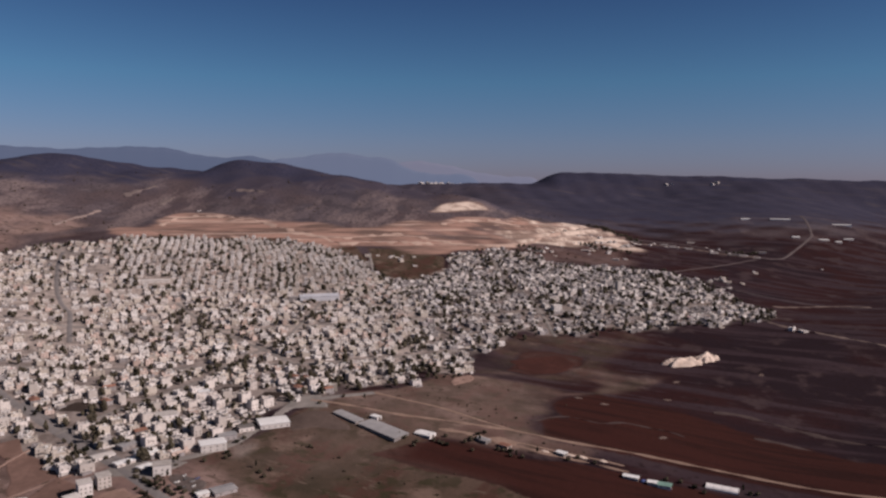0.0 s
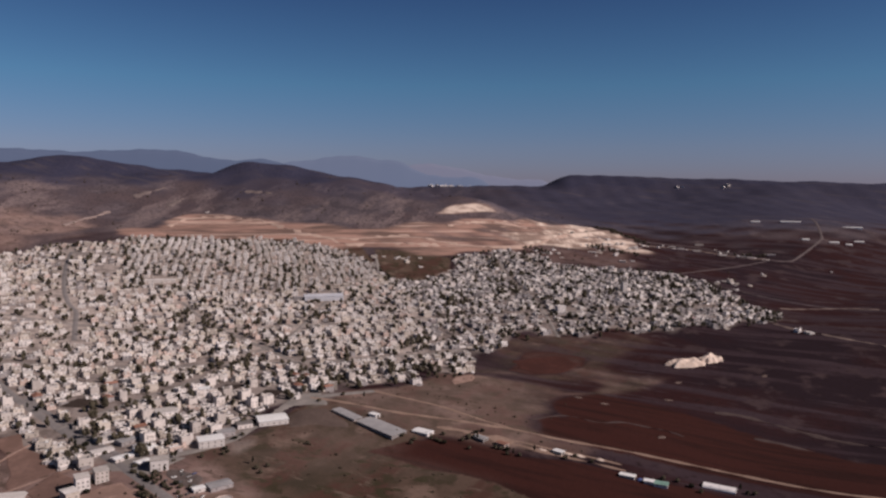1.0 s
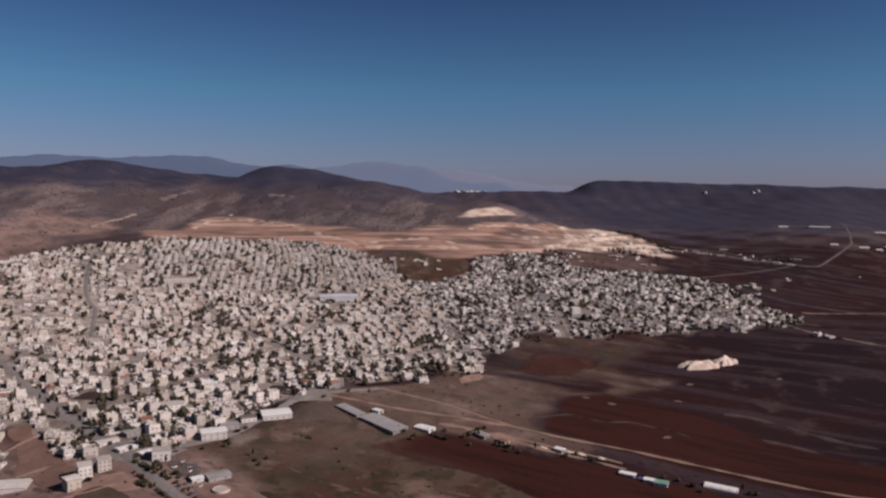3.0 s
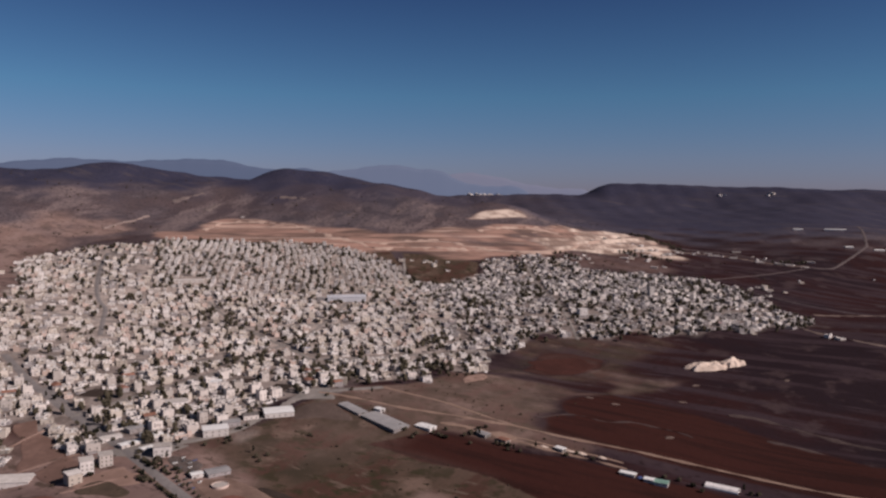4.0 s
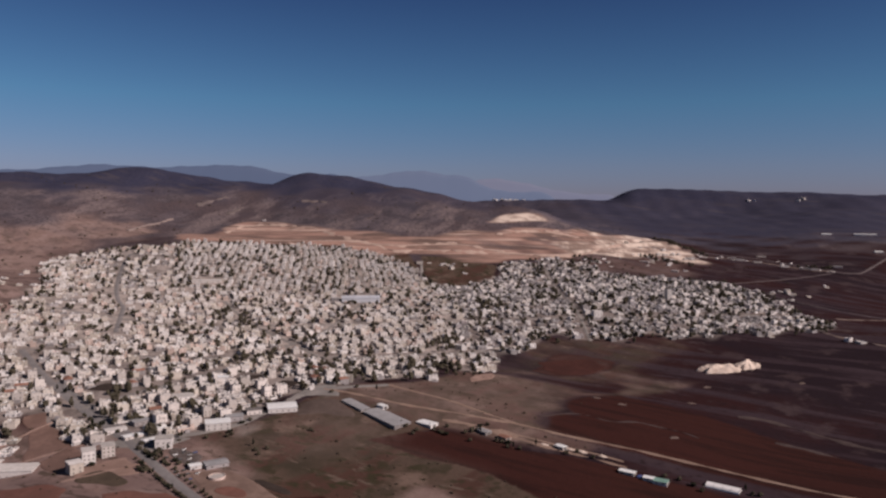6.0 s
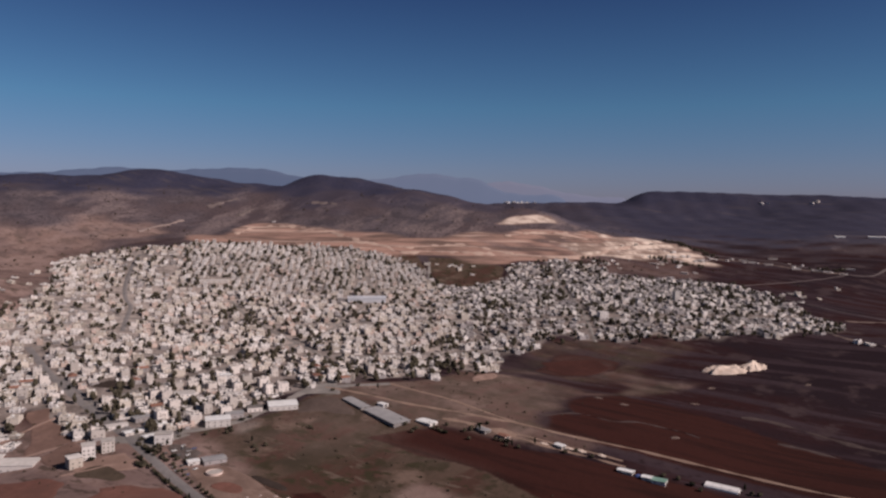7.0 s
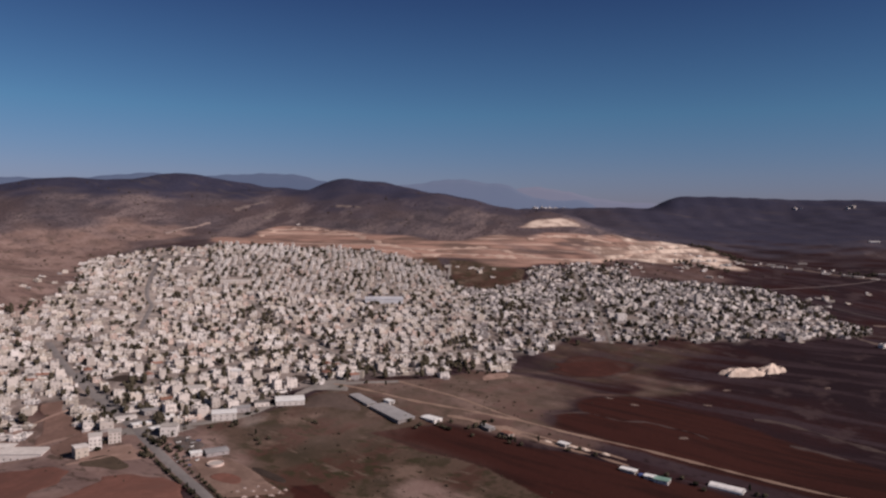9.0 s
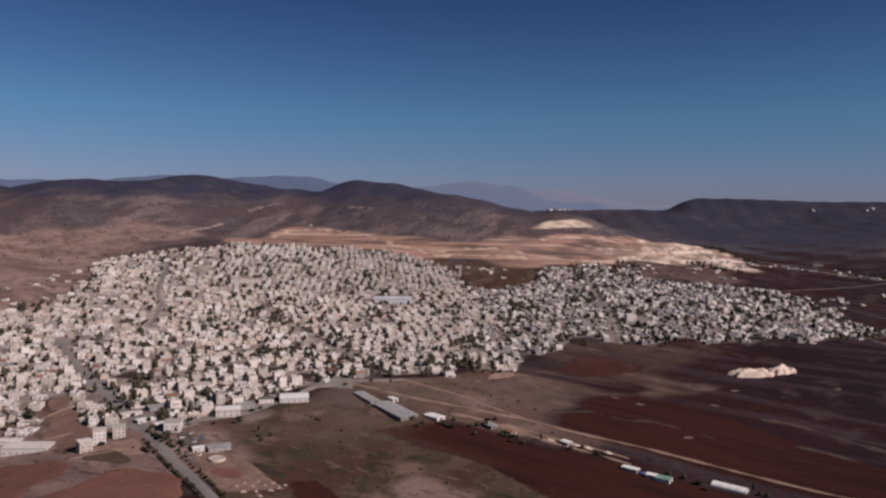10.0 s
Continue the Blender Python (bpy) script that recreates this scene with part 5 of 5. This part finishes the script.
def greenhouse(x, y, angle, w, length):
    """A polytunnel: arched film skin with end walls and hoops."""
    root = tagged(new("greenhouse"), "white plastic-covered arched greenhouse tunnel by the track", "greenhouse")
    bm = bmesh.new()
    n, rings = 12, 9
    rows = []
    for r in range(rings):
        yy = -length + 2 * length * r / (rings - 1)
        rows.append([bm.verts.new((-w * math.cos(math.pi * k / n), yy, 3.2 * math.sin(math.pi * k / n) ** 0.8)) for k in range(n + 1)])
    for a, b in zip(rows, rows[1:]):
        for k in range(n):
            bm.faces.new((a[k], b[k], b[k + 1], a[k + 1]))
    part("cover", bm, FILM, root)
    for s in (-1, 1):
        bm = bmesh.new()
        bm.faces.new([bm.verts.new((-w * 0.995 * math.cos(math.pi * k / n), s * (length - 0.05), 3.18 * math.sin(math.pi * k / n) ** 0.8)) for k in range(n + 1)])
        bmesh.ops.solidify(bm, geom=bm.faces[:], thickness=0.08)
        part("end_wall", bm, FILM, root)
    # doorway is a solid panel; the shade inside is its dark colour
    bm = bmesh.new()
    box(bm, -1.4, -length - 0.12, 0, 1.4, -length + 0.02, 2.6)
    part("doorway", bm, DARK, root)
    for r in range(0, rings, 2):
        bm = bmesh.new()
        yy = -length + 2 * length * r / (rings - 1)
        for k in range(n):
            a, b = (Vector((-(w + 0.06) * math.cos(math.pi * q / n), yy, 3.26 * math.sin(math.pi * q / n) ** 0.8)) for q in (k, k + 1))
            box(bm, 0, -0.06, -0.05, (b - a).length, 0.06, 0.05, Matrix.Translation(a) @ (b - a).to_track_quat("X", "Z").to_matrix().to_4x4())
        part("hoop", bm, SHEET, root)
    root.matrix_basis = Matrix.Translation((x, y, z_at(x, y) - 0.1)) @ Matrix.Rotation(angle, 4, "Z")


greenhouse(313, 548, -2.24, 5.2, 13)


CAR_PAINTS = [("white", SHEET_W), ("dark grey", TANK_B), ("silver-grey", SHEET), ("dark blue", BLUE)]


def car(x, y, angle, paint):
    """A parked saloon car."""
    colour, mat = CAR_PAINTS[paint]
    root = tagged(new("car"), f"{colour} saloon car parked by the main road", "car", "parked cars")
    bm = bmesh.new()
    box(bm, -2.1, -0.85, 0.35, 2.1, 0.85, 0.95)
    bmesh.ops.bevel(bm, geom=bm.edges[:], offset=0.12, segments=2, affect="EDGES")
    part("body", bm, mat, root)
    bm = bmesh.new()
    for f in box(bm, -1.3, -0.75, 0.96, 0.9, 0.75, 1.45)[1:2]:
        bmesh.ops.scale(bm, vec=(0.75, 0.85, 1), verts=f.verts[:])
    part("cabin", bm, GLASS, root)
    for wx in (-1.3, 1.3):
        for wy in (-0.78, 0.78):
            bm = bmesh.new()
            tube(bm, 0.33, -0.1, 0.1, 12)
            bm.transform(Matrix.Translation((wx, wy, 0.33)) @ Matrix.Rotation(math.pi / 2, 4, "X"))
            part("wheel", bm, TYRE, root)
    root.matrix_basis = Matrix.Translation((x, y, z_at(x, y) + 0.05)) @ Matrix.Rotation(angle, 4, "Z")


for k, (cx, cy) in enumerate(((-122, 566), (-117, 569), (-110, 572), (-118, 559), (-112, 562), (-105, 564), (-108, 552), (-126, 589), (-119, 591), (-133, 599), (-127, 603), (-138, 593), (-121, 599), (-115, 583), (-129, 610), (-118, 604))):
    car(cx, cy, 0.6 + 0.35 * (k % 3), (0, 1, 1, 2, 1, 0, 3, 1, 0)[k % 9])


def tarp_heap(x, y):
    bm = bmesh.new()
    bmesh.ops.create_icosphere(bm, subdivisions=2, radius=1.0)
    for v in bm.verts:
        v.co = Vector((v.co.x * 3.0, v.co.y * 2.2, max(v.co.z, -0.3) * 1.8)) + 0.25 * noise.noise_vector(v.co * 2)
    ob = part("tarpaulin_heap", bm, BLUE)
    tagged(ob, "heap under a dark blue tarpaulin", "heap")
    ob.matrix_basis = Matrix.Translation((x, y, z_at(x, y) + 0.3))


tarp_heap(251, 567)


def mound(name, label, x, y, rx, ry, h, angle, material, seed, sharp=3.5):
    """A bare heap of broken rock, uneven in outline."""
    n, rings = 48, 14
    bm = bmesh.new()
    rows = []
    c, s = math.cos(angle), math.sin(angle)
    for r in range(rings + 1):
        f = r / rings
        row = []
        for k in range(n):
            a = math.tau * k / n
            reach = 1 + 0.35 * noise.noise(Vector((2.2 * math.cos(a), 2.2 * math.sin(a), seed)))
            px, py = rx * f * reach * math.cos(a), ry * f * reach * math.sin(a)
            gx, gy = x + c * px - s * py, y + s * px + c * py
            lift = h * (1 - f**sharp) * (0.75 + 0.9 * noise.noise(Vector((px / 15, py / 10, seed)))) + 0.06 * min(rx, 20) * noise.noise(Vector((px / 3, py / 3, seed)))
            row.append(bm.verts.new((gx, gy, z_at(gx, gy) + (lift if r < rings else -0.6))))
        rows.append(row)
    for a, b in zip(rows, rows[1:]):
        for k in range(n):
            bm.faces.new((a[k], b[k], b[(k + 1) % n], a[(k + 1) % n]))
    bmesh.ops.remove_doubles(bm, verts=bm.verts[:], dist=0.01)
    bmesh.ops.recalc_face_normals(bm, faces=bm.faces[:])
    tagged(part(name, bm, material), label, "rock heap")


mound("rock_outcrop", "pale bare limestone outcrop in the dark field", 466, 907, 29, 16, 7.5, 0.1, PALE, 1.0)
mound("rock_outcrop", "smaller pale limestone outcrop beside the larger one", 505, 917, 20, 13, 7.5, 0.25, PALE, 4.0)
for k, (hx, hy) in enumerate(((196, 629), (206, 623), (216, 617), (185, 632), (232, 608))):
    mound("rubble_mound", "small pale rubble heap beside the track", hx, hy, 4.5, 2.4, 1.1, -0.6, PALE, 5.0 + k)
for k, (hx, hy) in enumerate(((270, 779), (292, 755), (373, 768), (418, 834), (313, 657), (537, 840))):
    mound("stony_mound", "low grey-brown mound of stony earth", hx, hy, 5.5, 3, 1.0, -0.4 + 0.2 * k, STONE_HEAP, 8.0 + k)
for k, (hx, hy) in enumerate(((-37, 513), (-33, 520), (-27, 514), (-55, 504), (-45, 508), (-48, 496), (-40, 500), (-52, 512), (-31, 506), (-24, 520), (-44, 518), (-36, 494))):
    mound("rubble_mound", "small heap of pale rubble in the yard by the road", hx, hy, 1.7 + 0.6 * (k % 3), 1.4 + 0.5 * (k % 2), 1.5, 0.8 * k, RUBBLE, 20.0 + k, 1.2)


def round_tank(x, y):
    root = tagged(new("round_basin"), "round pale concrete water basin", "basin")
    bm = bmesh.new()
    n = 28
    rings = [[bm.verts.new((r * math.cos(math.tau * k / n), r * math.sin(math.tau * k / n), z)) for k in range(n)] for r, z in ((6.6, -1.5), (6.6, 1.6), (6.2, 1.6), (6.2, 1.1))]
    for a, b in zip(rings, rings[1:]):
        for k in range(n):
            bm.faces.new((a[k], a[(k + 1) % n], b[(k + 1) % n], b[k]))
    part("rim", bm, WALLS[4], root)
    bm = bmesh.new()
    tube(bm, 6.2, 0.8, 1.1, n)
    part("cover", bm, WALLS[3], root)
    root.matrix_basis = Matrix.Translation((x, y, z_at(x, y) + 0.2))


round_tank(-88, 557)

# single houses outside the town
OUT = [(503, 1663), (888, 1882), (779, 1396), (814, 1436), (839, 1447), (835, 1416), (795, 1351), (790, 1412), (770, 1330), (863, 1411), (821, 1397), (827, 1425), (648, 1712), (700, 1640), (760, 1800), (800, 1852), (970, 1531), (1183, 1591),
       (86, 1588), (110, 1597), (141, 1601), (159, 1586), (664, 1860), (673, 1817), (615, 1818), (702, 1816), (736, 1828), (779, 1823), (562, 1787), (538, 1805), (700, 1960), (570, 1719), (640, 1900), (590, 1850), (740, 1900),
       (-317, 1960), (136, 1593), (151, 1592), (164, 1601), (158, 1571), (190, 1600), (184, 1544), (191, 1470), (112, 1425), (-579, 1134), (-567, 1128), (-584, 1183), (-559, 1190), (-545, 1208), (-569, 1039), (-550, 1030), (-525, 1066), (-638, 1352), (-647, 1389), (-600, 1090), (-615, 1250), (-297, 727), (-287, 714), (-278, 703), (-268, 690), (-259, 678), (-249, 664), (-241, 650), (-309, 748), (-322, 765), (-331, 675), (-314, 664), (-308, 680), (-291, 650), (-302, 632), (-318, 702), (-346, 714), (-334, 722), (-360, 708), (-326, 738), (-348, 740), (-285, 634), (-344, 690), (-362, 730), (70, 844), (28, 814), (-5, 802), (-314, 655), (-301, 649), (-288, 627), (-335, 684), (-355, 706), (-322, 670), (-351, 650), (-345, 669)]


def build_outliers():
    roots = [o for o in scene.objects if o.parent is None and o.type == "EMPTY" and o.name.startswith("house")][:14]
    roots = sorted(roots, key=lambda o: o["half"])[:7]
    for n, (x, y) in enumerate(OUT):
        copy_thing(roots[(n * 3) % 7], Matrix.Translation((x, y, corner_low(x, y) + 0.3)) @ Matrix.Rotation(0.15 + 0.2 * math.sin(2.3 * n) + (n % 2) * math.pi, 4, "Z") @ Matrix.Diagonal((*(3 * (0.82 if y > 900 else 1.0,)), 1)))


build_outliers()
